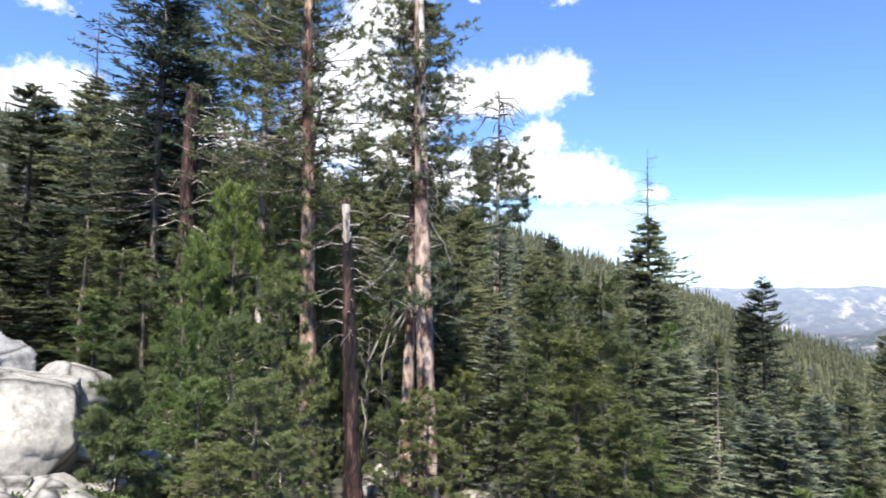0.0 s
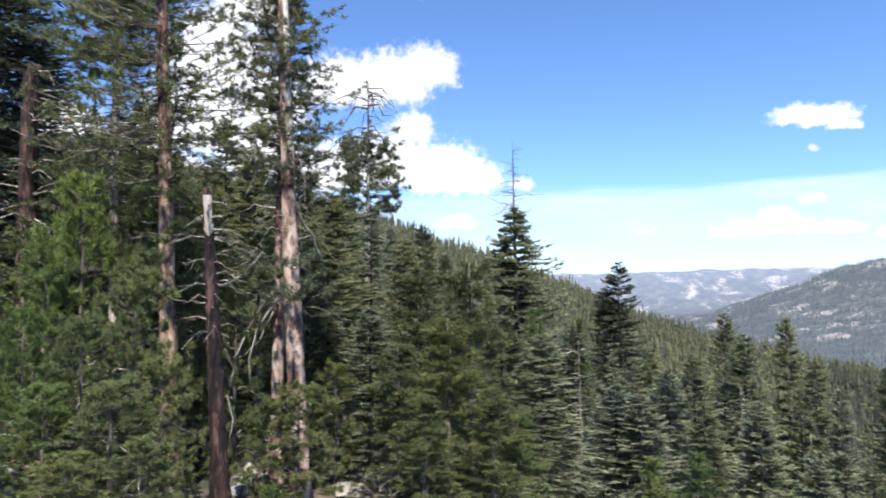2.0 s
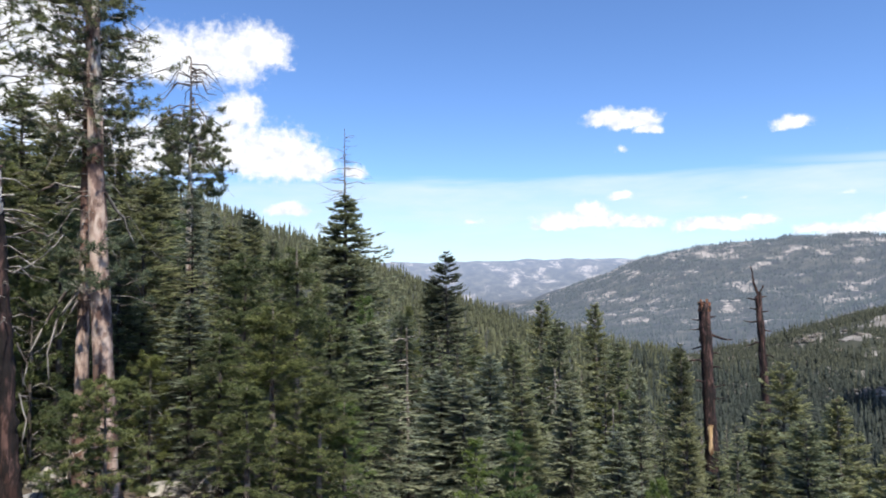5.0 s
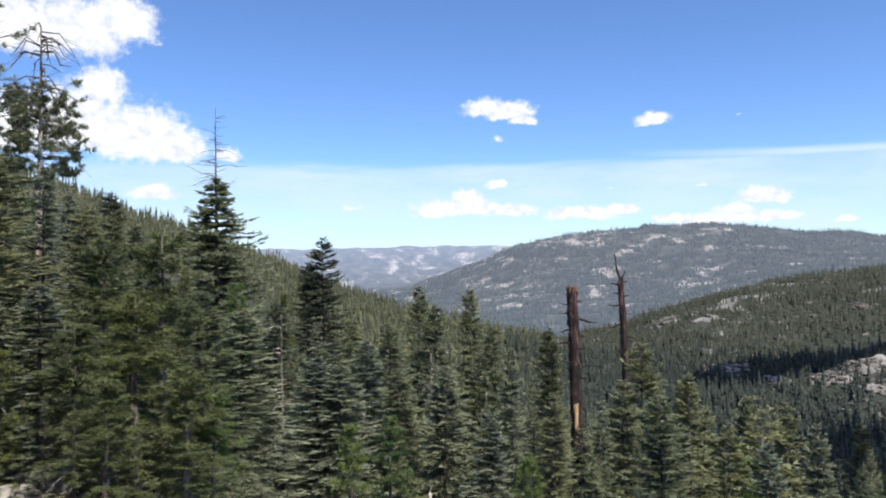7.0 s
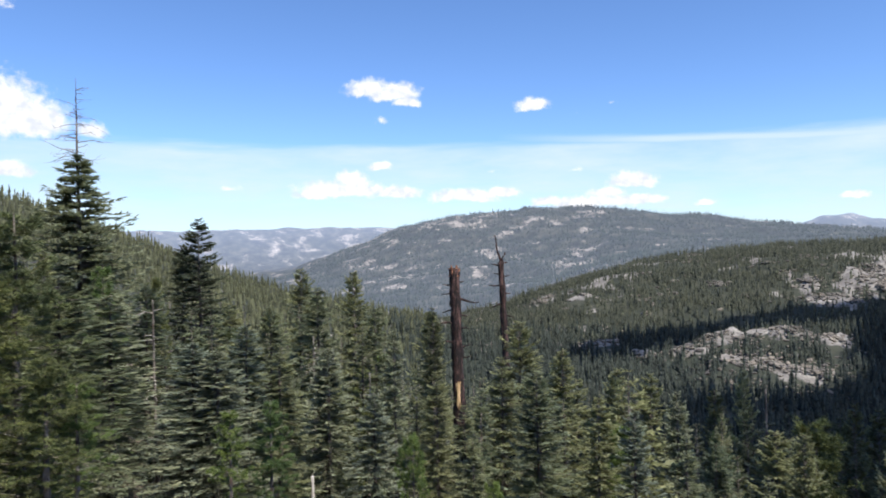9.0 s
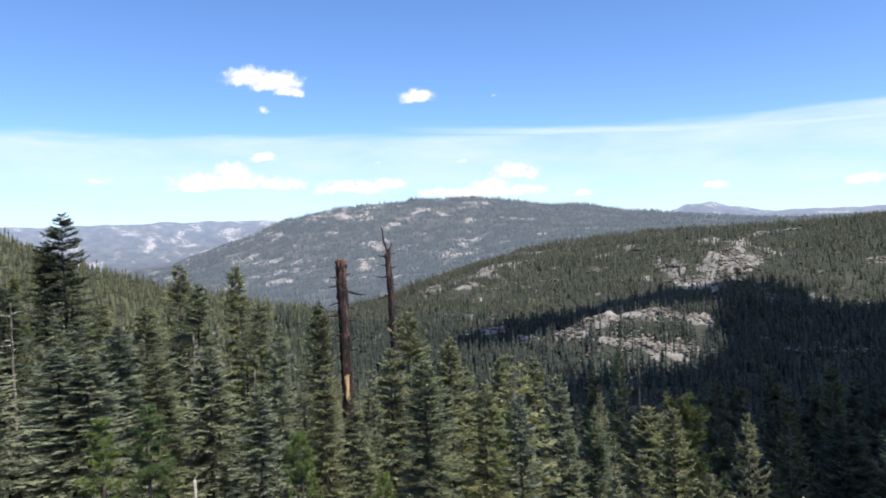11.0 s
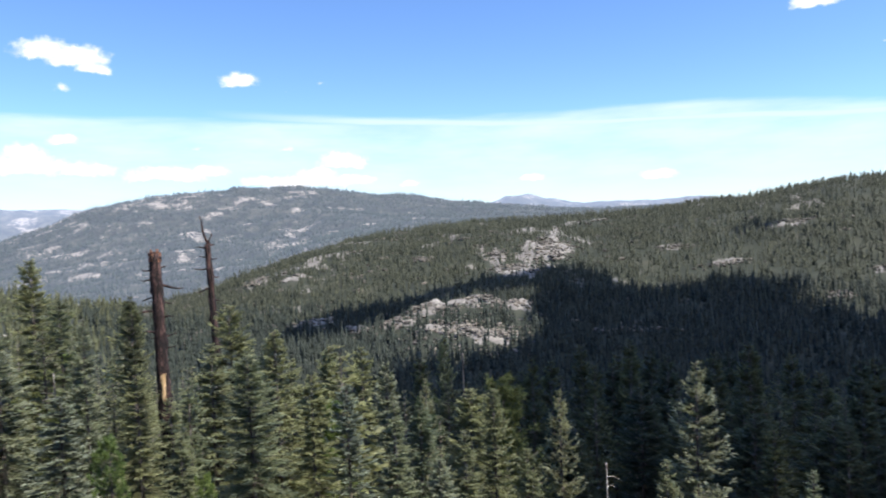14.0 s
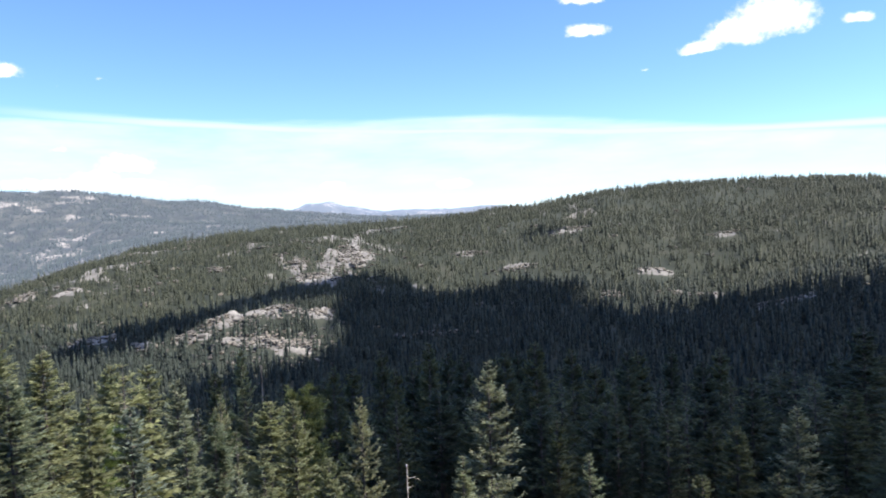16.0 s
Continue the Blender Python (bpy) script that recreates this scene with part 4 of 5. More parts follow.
for az, d, w, t, h in KNOBS:
    ob = mesh_object("granite_outcrop", *joined(block_cloud(gk, int(26 + w * t / 4.5), az, d, w, t, h, 0.6, 2.3)), GRANITE_FAR)
    tagged(ob, "pale jointed granite outcrop in the distant forest", "rock", "granite outcrops on the ridge", "stuff")
scatter = []
for k in range(640):
    az, d = 4 + 78 * gk.random() ** 1.5, math.sqrt(gk.uniform(560**2, 1330**2))
    if az > 44 and gk.random() < 0.75:
        continue
    scatter += block_cloud(gk, int(gk.integers(1, 5)), az, d, 10, 6, 0, 1.3, 4.2)
for k in range(130):
    az, d = gk.normal(28.5, 3.2), gk.uniform(485, 610)
    scatter += block_cloud(gk, int(gk.integers(1, 5)), az, d, 7, 5, 0, 0.8, 2.6)
tagged(mesh_object("ridge_rocks", *joined(scatter), GRANITE_FAR), "small granite outcrops scattered over the wooded ridge", "rock", kind="stuff")


def shrub(seed, az, dist, R, H, mat=None):
    """A low mat of small leaves on short woody stems."""
    g = np.random.default_rng(seed)
    n = int(900 * R)
    a, q = g.random(n) * 6.28, np.sqrt(g.random(n))
    top = H * (1 - q**2) * g.uniform(0.3, 1.05, n)
    c = np.stack([R * q * np.cos(a), R * q * np.sin(a), top], -1)
    way = g.normal(0, 1, (n, 3)) + np.array([0, 0, 0.7])
    way *= (0.07 / np.linalg.norm(way, axis=1))[:, None] * g.uniform(0.6, 1.4, (n, 1))
    u, w = frame_of(way)
    t = thing("shrub", "low green mat of manzanita on bare earth", "shrub", "shrubs below the outcrop")
    tagged(leafage("leafage", blades(c, way, u * 0.022), PINE_BRIGHT, t), kind="stuff")
    k = n // 12
    tagged(mesh_object("twigwork", *rods(np.stack([c[:k, 0] * 0.5, c[:k, 1] * 0.5, np.full(k, -0.05)], -1), c[:k], np.full(k, 0.012), np.full(k, 0.004)), BARK_RED, True, t), kind="stuff")
    return root(t, az, dist)


# ---------------------------------------------------------------- single trees
def right_of(az, m):
    """An offset of m metres to the right hand of someone looking along az."""
    return (math.cos(radians(az)) * m, -math.sin(radians(az)) * m)


def root(ob, az, dist, z=None):
    p = bearing(az, 0, dist)
    gz = float(ground(np.array([p.x]), np.array([p.y]))[0]) if z is None else z
    ob.matrix_world = pose(p.x, p.y, gz - 0.05)
    return ob


def height_to(az, dist, el):
    p = bearing(az, 0, dist)
    return dist * math.tan(radians(el)) - float(ground(np.array([p.x]), np.array([p.y]))[0]) + 0.05


def peeled(pts, rad, lo, hi, around, spread, rng, sides=14):
    """A strip of bare wood a little proud of the bark, from height lo to hi, facing the bearing around."""
    h = np.linspace(lo, hi, 22)
    c = on_stem(pts, h)
    r = np.interp(h, pts[:, 2], rad) * 1.07
    k = 7
    wid = spread * (0.75 + 0.35 * np.sin(np.linspace(0.2, 9, 22)) * 0.5) * np.interp(h, [lo, lo + 0.15 * (hi - lo), hi], [0.15, 0.8, 1.0])
    a = np.radians(around) + wid[:, None] * np.linspace(-1, 1, k)[None] + 0.05 * rng.standard_normal((22, k))
    rr = r[:, None] * np.array([0.9, 1, 1.03, 1.04, 1.03, 1, 0.9])[None]
    v = c[:, None] + np.stack([np.sin(a) * rr, np.cos(a) * rr, np.zeros_like(a)], -1)
    i, j = np.meshgrid(np.arange(21), np.arange(k - 1), indexing="ij")
    f = np.stack([i * k + j, (i + 1) * k + j, (i + 1) * k + j + 1, i * k + j + 1], -1).reshape(-1, 4)
    return v.reshape(-1, 3), f


def snag(seed, az, dist, top_el, r0, r1, label, bark_mat, lean=0.0, limbs=14, limb_len=1.2, limb_from=0.3, pale_from=None, pale_span=None, droop=0.15, limb_mat=None, stout=0.026, pale_mat=None, splinter=1.0, stubs=(), prongs=(), pale_wide=1.7):
    """A dead standing trunk with a broken top; stubs: elevation, length, hand; prongs: bearing, elevation, radius."""
    rng = np.random.default_rng(seed)
    H = height_to(az, dist, top_el)
    pts, rad, geo = stem(H, r0, rng, lean=0.005, rings=60, top=r1 / r0, sides=11, rough=0.11, tilt=right_of(az, lean))
    v, f = geo
    ring = v[-12:-1]
    ring[:, 2] += rng.uniform(-0.5, 0.5, 11) * r1 * 3.0 * splinter
    foot = ring[rng.integers(0, 11, 9)] * np.array([1, 1, 0.995])
    splints = rods(foot, foot + np.stack([rng.normal(0, 0.25, 9) * r1, rng.normal(0, 0.25, 9) * r1, rng.uniform(0.5, 1.7, 9) * r1 * splinter], -1), np.full(9, r1 * 0.34), np.full(9, r1 * 0.06), 4)
    more = [splints]
    for b_az, b_el, b_r in prongs:
        tip = bearing(b_az, 0, dist) - bearing(az, 0, dist)
        tip = np.array([tip.x, tip.y, height_to(az, dist, b_el)])
        foot = pts[-1] - np.array([0, 0, r1])
        way = [foot + (tip - foot) * s + np.array([0.06 * math.sin(9 * s), 0, 0]) for s in np.linspace(0, 1, 7)]
        more.append(tube(way, np.linspace(b_r * 1.2, b_r * 0.35, 7), 7, rng, 0.12))
    for s_el, s_len, hand in stubs:
        foot = on_stem(pts, np.array([height_to(az, dist, s_el)]))[0]
        o = np.array([*right_of(az, hand * s_len), 0.0])
        o = o + np.array([o[1], -o[0], 0]) * rng.uniform(-0.5, 0.5)
        reach = np.interp(height_to(az, dist, s_el), pts[:, 2], rad) / s_len
        way = [foot + o * (s + reach * 0.8) + np.array([0, 0, s_len * (0.12 * math.sin(3 * s + s_el) - 0.06 * s)]) for s in np.linspace(0, 1, 5)]
        more.append(tube(way, np.linspace(0.085, 0.03, 5) * (0.7 + 0.3 * s_len), 5, rng, 0.15))
    (v, f) = joined([(v, f), *more])
    t = make_tree("snag", label, (v, f), bark_mat, dead=dead_limbs(rng, pts, H * limb_from, H * 0.97, limbs, limb_len, droop, 2, stout), dead_mat=limb_mat or DEADWOOD, category="dead tree")
    if pale_from is not None:
        strip = mesh_object("bare_wood", *peeled(pts, rad, H * pale_from, H * (pale_span or 0.985), az + 180, pale_wide, rng), pale_mat or DEADWOOD, True, trunk_of(t))
        tagged(strip, "pale wood where the bark has fallen")
    return root(t, az, dist)


def tall_pine(seed, az, dist, top_el, r0, label, bark_mat, crown_from, R, count, lean=0.0, crown_to=None, mat=None, peel=None, dead=(0.15, 0.5, 18, 1.6, 0.3), low=None, stout=0.026, slim=0.42, dead_mat=None, **kw):
    rng = np.random.default_rng(seed)
    H = height_to(az, dist, top_el)
    pts, rad, geo = stem(H, r0, rng, lean=0.006, rings=26, top=slim, sides=12, rough=0.04, tilt=right_of(az, lean))
    base = height_to(az, dist, crown_from)
    crown, limbs = pine_parts(rng, pts, H if crown_to is None else height_to(az, dist, crown_to), base, R, count, **kw)
    lo, hi, n, ln, dr = dead
    t = make_tree("pine_tree", label, geo, bark_mat, crown, mat or PINE, limbs, BARK_GREY, dead_limbs(rng, pts, H * lo, H * hi, n, ln, dr, 3, stout), dead_mat or DEAD_GREY)
    if low:
        # a few green boughs far down the trunk
        some, wood = pine_parts(rng, pts, height_to(az, dist, low[1]), height_to(az, dist, low[0]), low[2], low[3], 7, 15, 0.16, power=0.05, sub=4, bare_part=0.3)
        tagged(leafage("low_bough", some, mat or PINE, t), kind="stuff")
        tagged(mesh_object("low_branchwork", *wood, BARK_GREY, True, t), kind="stuff")
    if peel:
        tagged(mesh_object("bare_wood", *peeled(pts, rad, height_to(az, dist, peel[0]), height_to(az, dist, peel[1]), az + 180 - peel[2], peel[3], rng), DEADWOOD, True, trunk_of(t)), "pale wood where the bark has split away")
    return root(t, az, dist)


# the twin pines over the bare patch
tall_pine(301, -39.9, 21.0, 30.0, 0.30, "tall pine with patchy pink bark and a split trunk", BARK_PINK, 9.5, 2.2, 290, lean=-0.65, mat=PINE_GREY, low=(-0.6, 2.6, 1.7, 14), peel=(11.5, 29.0, 25, 1.1), dead=(0.3, 0.75, 30, 2.0, 0.6), tufts=5, needles=15, tuft=0.135, sub=4, gap=0.1, power=None, bare_part=0.15, one_side=radians(140))
TWIN = tall_pine(302, -41.85, 21.9, 24.0, 0.20, "slender pine close behind its twin", BARK_PINK, 9.0, 2.2, 120, lean=0.12, mat=PINE_GREY, low=(-1.0, 3.5, 1.7, 16), dead=(0.35, 0.7, 15, 1.7, 0.7), tufts=5, needles=15, tuft=0.135, sub=4, gap=0.1, power=None)
tall_pine(303, -49.4, 21.0, 31.0, 0.26, "orange-barked pine with a thin ragged crown", BARK_ORANGE, 8.5, 3.0, 290, lean=-0.5, mat=PINE, low=(0.0, 8.0, 1.3, 22), dead=(0.35, 0.75, 24, 1.5, 0.2), tufts=5, needles=15, tuft=0.1355, sub=4, gap=0.1, power=None, bare_part=0.15)
tall_pine(304, -53.4, 24.0, 31.0, 0.16, "lodgepole pine with a pale thin trunk", DEADWOOD, 3.0, 2.9, 330, lean=-0.2, dead=(0.3, 0.95, 85, 1.7, 0.1), dead_mat=DEADWOOD, stout=0.03, tufts=7, needles=15, tuft=0.15, sub=4, power=None, bare_part=0.15)
tall_pine(306, -34.9, 41.0, 17.7, 0.24, "half-dead pine with a bare hooked top", DEADWOOD, 7.0, 2.4, 105, crown_to=12.2, mat=PINE_GREY, dead=(0.70, 0.99, 60, 2.2, 0.5), dead_mat=BARK_GREY, stout=0.06, slim=0.14, tufts=8, needles=15, tuft=0.22, sub=4, power=0.1, gap=0.1, bare_part=0.35)
RED_SNAG = snag(311, -45.7, 18.2, 8.9, 0.245, 0.105, "dark red dead trunk with a pale broken top", BARK_RED, lean=-0.45, limbs=46, limb_len=1.15, limb_from=0.55, limb_mat=DEAD_GREY, pale_from=0.86, droop=0.2, splinter=0.3)
snag(312, -59.2, 25.5, 16.6, 0.30, 0.24, "broken red-brown trunk between dark firs", BARK_RED, limbs=22, limb_len=2.2, limb_from=0.5, droop=0.1, splinter=0.3, stout=0.04)
GIANT = snag(313, 5.6, 55.0, -1.5, 0.53, 0.41, "thick red-brown broken trunk above young firs", BARK_RED, lean=-0.35, limbs=22, limb_len=1.0, limb_from=0.4, pale_from=0.585, pale_span=0.67, pale_mat=SPLIT_WOOD, limb_mat=BARK_RED, droop=0.05, stout=0.07, splinter=0.35, pale_wide=0.55,
     stubs=[(-3.9, 1.5, 1), (-2.6, 0.6, -1), (-3.3, 0.7, -1), (-5.8, 1.4, -1), (-4.8, 0.7, -1), (-6.2, 0.7, 1), (-5.2, 0.6, 1), (-7.2, 0.8, -1), (-7.6, 0.8, 1), (-8.4, 0.7, 1), (-2.4, 0.4, 1)])
_rng = np.random.default_rng(77)
_h = height_to(5.6, 55.0, -1.5)
_x, _y = right_of(5.6, -0.35)
_ring = np.stack([_x + 0.31 * np.cos(np.arange(12) * 0.52), _y + 0.31 * np.sin(np.arange(12) * 0.52), np.full(12, _h - 0.5)], -1)
tagged(mesh_object("splintered_top", *rods(_ring, _ring + np.stack([_rng.normal(0, 0.06, 12), _rng.normal(0, 0.06, 12), _rng.uniform(0.55, 1.0, 12)], -1), np.full(12, 0.16), np.full(12, 0.05), 5), RED_WOOD, False, trunk_of(GIANT)), "fresh reddish splintered wood", kind="stuff")
snag(314, 10.0, 62.0, -0.9, 0.50, 0.25, "leaning dark dead trunk with a spiked top", BARK_RED, lean=-1.1, limbs=22, limb_len=0.8, limb_from=0.5, limb_mat=BARK_RED, droop=-0.1, stout=0.07, splinter=0.3,
     prongs=[(8.55, 1.3, 0.11), (9.35, -0.1, 0.15)], stubs=[(-1.1, 0.7, -1), (-2.7, 1.0, -1), (-4.4, 0.9, -1), (-0.95, 0.4, 1), (-2.0, 0.5, 1), (-3.4, 0.5, 1), (-5.3, 0.6, 1), (-1.8, 0.5, -1)])
snag(315, -18.0, 38.0, -3.1, 0.10, 0.03, "thin grey dead pole among firs", BARK_GREY, limbs=40, limb_len=0.9, limb_from=0.2)
snag(316, 34.1, 34.0, -19.6, 0.10, 0.03, "small bleached dead tree on the slope", DEADWOOD, limbs=26, limb_len=0.9, limb_from=0.3)
snag(317, 40.0, 36.0, -19.0, 0.10, 0.03, "small bleached dead tree on the slope", DEADWOOD, limbs=30, limb_len=1.0, limb_from=0.3)
snag(319, -6.4, 26.0, -17.0, 0.07, 0.05, "short bleached pole standing among firs", DEADWOOD, limbs=6, limb_len=0.4)
snag(321, -6.2, 44.0, -6.5, 0.10, 0.03, "thin grey dead pole among firs", DEAD_GREY, limbs=50, limb_len=0.9, limb_from=0.2)
snag(322, 42.4, 52.0, -14.5, 0.14, 0.04, "grey dead tree in the shaded forest", DEAD_GREY, limbs=60, limb_len=1.2, limb_from=0.2)
snag(323, -1.8, 40.0, -9.5, 0.09, 0.03, "thin grey dead pole among firs", DEAD_GREY, limbs=40, limb_len=0.8, limb_from=0.2)
snag(318, 28.8, 60.0, -10.6, 0.2, 0.06, "grey dead trunk standing in shaded firs", BARK_GREY, limbs=30, limb_len=0.9, limb_from=0.3)

for k, (az, d, R) in enumerate(((-67.2, 15.8, 0.7), (-65.4, 15.4, 0.6), (-68.8, 16.4, 0.5), (-63.8, 15.0, 0.5), (-66.2, 14.6, 0.6), (-67.0, 14.2, 0.55), (-65.3, 14.0, 0.5), (-68.4, 14.2, 0.45), (-62.4, 14.2, 0.5))):
    shrub(500 + k, az, d, R, 0.28)



def hanging_limb(tree, rows, radius, dist):
    """A long bleached dead limb through bearings and elevations."""
    at = tree.matrix_world.translation
    way = [bearing(a, e, dist + 0.12 * k) - at for k, (a, e) in enumerate(rows)]
    fine = np.array([way[k].lerp(way[k + 1], s) for k in range(len(way) - 1) for s in (0, 0.33, 0.66)] + [way[-1]])
    fine = fine + np.random.default_rng(len(rows)).normal(0, 0.012, fine.shape)
    limb = mesh_object("dead_limb", *tube(fine, np.linspace(radius, radius * 0.25, len(fine)), 6), DEAD_GREY, True, trunk_of(tree))
    tagged(limb, "long bleached dead limb hanging down")


hanging_limb(TWIN, [(-42.0, 1.1), (-43.1, -0.1), (-44.3, -2.4), (-45.4, -4.8), (-45.3, -6.2)], 0.05, 21.0)
hanging_limb(TWIN, [(-42.0, 0.3), (-43.4, -1.8), (-43.9, -4.0), (-43.8, -6.2)], 0.045, 21.2)
hanging_limb(TWIN, [(-42.1, -0.4), (-43.2, -2.6), (-44.5, -3.9)], 0.03, 21.3)
hanging_limb(TWIN, [(-42.0, 7.6), (-43.6, 7.9), (-44.6, 7.2), (-44.7, 6.0)], 0.035, 21.3)
hanging_limb(TWIN, [(-40.4, 7.4), (-39.2, 5.6), (-38.3, 3.4)], 0.05, 20.6)

hanging_limb(RED_SNAG, [(-45.6, -3.2), (-45.0, -4.6), (-45.2, -5.8), (-44.8, -6.6)], 0.02, 17.9)
hanging_limb(RED_SNAG, [(-45.4, -6.6), (-45.0, -8.4), (-45.2, -9.8), (-44.9, -11.4)], 0.02, 17.9)
hanging_limb(RED_SNAG, [(-45.9, 1.6), (-44.6, 2.4), (-43.4, 3.6), (-42.9, 4.4)], 0.022, 18.0)
hanging_limb(RED_SNAG, [(-45.9, 6.9), (-47.0, 7.0), (-48.2, 6.4), (-48.8, 6.0)], 0.026, 18.2)
hanging_limb(RED_SNAG, [(-45.9, 5.0), (-47.2, 5.6), (-48.0, 5.2)], 0.024, 18.2)
hanging_limb(RED_SNAG, [(-45.9, 4.2), (-44.9, 4.6), (-43.9, 4.2), (-43.2, 4.6)], 0.024, 18.1)

# the red fir with a dead spike
SPIKE = fir_tree(320, 22.0, 6.8, count=540, widest=3.9, twigs=42, longest=0.42, label="broad dark fir with a bare dead spike on top", dead_top=0.20, mat=FIR, droop=0.3, power=0.95, ragged=0.34, top_lift=0.0, blade=0.95)

BIG_DARK = fir_tree(345, 20, 3.3, mat=FIR_BLUE, base=4.0, count=400, twigs=46, power=0.5, ragged=0.42, droop=0.34, blade=0.85, longest=0.34, label="big dark fir with heavy level boughs")
FIRS = [fir_tree(11, 18, 2.9, count=430, twigs=36, longest=0.32, droop=0.42, ragged=0.34), fir_tree(12, 18, 2.4, mat=FIR_FROST, count=420, twigs=34, longest=0.30, droop=0.40), fir_tree(13, 18, 2.1, count=400, twigs=32, droop=0.55, longest=0.30),
        fir_tree(14, 18, 2.8, mat=FIR_DARK_SHADE, count=420, twigs=34, longest=0.32, droop=0.4), fir_tree(15, 18, 2.7, count=420, twigs=34, droop=0.6, ragged=0.35, longest=0.32)]
PINES = [pine_tree(21, 16, 2.9, count=110, power=0.5, bare_part=0.25, sub=4, tufts=4, needles=14, tuft=0.24), pine_tree(22, 16, 2.5, count=100, bare_part=0.3, sub=4, tufts=3, needles=14, tuft=0.24),
         pine_tree(23, 16, 2.7, mat=PINE_BRIGHT, count=110, bare_part=0.25, sub=4, tufts=4, needles=14, tuft=0.24),
         pine_tree(24, 16, 2.7, mat=PINE_SHADE, count=175, power=0.5, bare_part=0.12, sub=4, tufts=4, needles=14, tuft=0.24, label="bushy green pine with shade-darkened needles on the slope")]
# bushy young pines, dense down to the ground
YOUNG = [pine_tree(31, 7, 2.2, mat=PINE_DEEP, count=95, tufts=7, needles=16, tuft=0.17, sub=4, clump=0.75, base=0.3, power=0.45, bare_part=0.35, dead_to=5.0, label="bushy young pine with thick green needles"),
         pine_tree(32, 7, 2.2, mat=PINE_BRIGHT, count=95, tufts=7, needles=16, tuft=0.17, sub=4, clump=0.75, base=0.3, power=0.5, bare_part=0.35, dead_to=4.0, label="bright green bushy young pine")]
SHAGGY = fir_tree(16, 18, 2.9, mat=FIR_PALE, count=330, twigs=38, longest=0.34, droop=0.5, curl=1.05, ragged=0.5, power=0.75, label="sunlit pale green fir with shaggy upturned boughs")
# plainer trees for farther down the slope
PLAIN = [fir_tree(41, 18, 2.9, count=190, twigs=11, blade=1.5, longest=0.7), fir_tree(42, 18, 2.4, count=180, twigs=10, blade=1.5, longest=0.7), fir_tree(43, 18, 2.2, count=180, twigs=10, blade=1.5, droop=0.45, longest=0.7),
         fir_tree(44, 18, 2.8, mat=FIR_DARK_SHADE, count=190, twigs=11, blade=1.5, longest=0.7)]
SMALL = pine_tree(33, 2.6, 0.9, mat=PINE_DEEP, count=95, tufts=6, needles=16, tuft=0.115, sub=5, base=0.25, power=0.3, bare_part=0.3, lean=0.03, label="small twisted pine beside the granite outcrop")
SIZE = {q.name: (h, r) for q, h, r in ((SPIKE, 22, 4.3), (SMALL, 2.6, 0.85), (BIG_DARK, 20, 3.3), (SHAGGY, 18, 2.9), *((f, 18, r) for f, r in zip(FIRS + PLAIN, (2.9, 2.4, 2.1, 2.8, 2.7, 2.9, 2.4, 2.2, 2.8))), *((p, 16, r) for p, r in zip(PINES, (2.6, 2.2, 2.4, 2.4))), *((y, 7, r) for y, r in zip(YOUNG, (1.9, 1.8))))}
taken = []
turns = random.Random(3)


def plant(proto, az, dist, el, R, label="", group=""):
    """A tree of its own place: bearing, distance, elevation of its top, spread."""
    ph, pr = SIZE[proto.name]
    h = max(1.2, height_to(az, dist, el))
    taken.append((*bearing(az, 0, dist).xy, 1.6))
    return stand(proto, az, dist, height=h, proto_height=ph, turn=turns.uniform(0, 360), width=(R / pr) / (h / ph), label=label, group=group)


plant(BIG_DARK, -61.4, 28, 29.0, 3.1); plant(BIG_DARK, -58.4, 31, 18.0, 2.2)
plant(BIG_DARK, -63.2, 32, 16.0, 2.0); plant(BIG_DARK, -60.2, 33, 22.0, 2.9); plant(SPIKE, -22.9, 45, 13.0, 4.2)
# left: firs behind the outcrop
plant(FIRS[3], -69.9, 32, 15.3, 3.07, "brownish-green fir behind the granite outcrop")
plant(SPIKE, -66.2, 36, 21.2, 3.0, "dark fir with a thin bare top")
plant(FIRS[3], -63.3, 31, 9.5, 2.83, "shaggy olive fir under taller trees")
plant(FIRS[3], -68.1, 27, 7.1, 1.9); plant(PINES[1], -66.0, 26, 6.6, 1.7); plant(PINES[0], -63.6, 25, 4.5, 1.8); plant(FIRS[3], -71.5, 26, 5.5, 2.36)
plant(PINES[0], -73.5, 30, 10.5, 2.4); plant(FIRS[4], -60.3, 30, 7.0, 2.83); plant(PINES[2], -65.0, 24, 1.0, 1.6); plant(PINES[0], -61.8, 23, 2.5, 1.6)
plant(PINES[1], -57.5, 26, 12.0, 2.0); plant(FIRS[0], -45.8, 34, 14.5, 2.36, "dark pointed fir behind the pines"); plant(FIRS[0], -52.5, 33, 13.0, 3.07)
plant(FIRS[0], -47.8, 30, 9.0, 2.60); plant(FIRS[0], -43.6, 33, 12.0, 2.60); plant(FIRS[4], -38.0, 34, 9.0, 2.83); plant(FIRS[4], -37.9, 29, 6.0, 1.9)
# young pines before the trunks
plant(SMALL, -62.9, 15.2, -4.9, 0.8, "small twisted pine beside the granite outcrop")
plant(YOUNG[1], -58.9, 17.5, 0.0, 0.85); plant(YOUNG[1], -57.8, 19.5, 5.5, 1.2); plant(YOUNG[1], -55.6, 20.5, 9.5, 1.4); plant(YOUNG[0], -52.0, 18.0, 3.0, 1.3); plant(YOUNG[0], -55.2, 16.5, -0.5, 1.2)
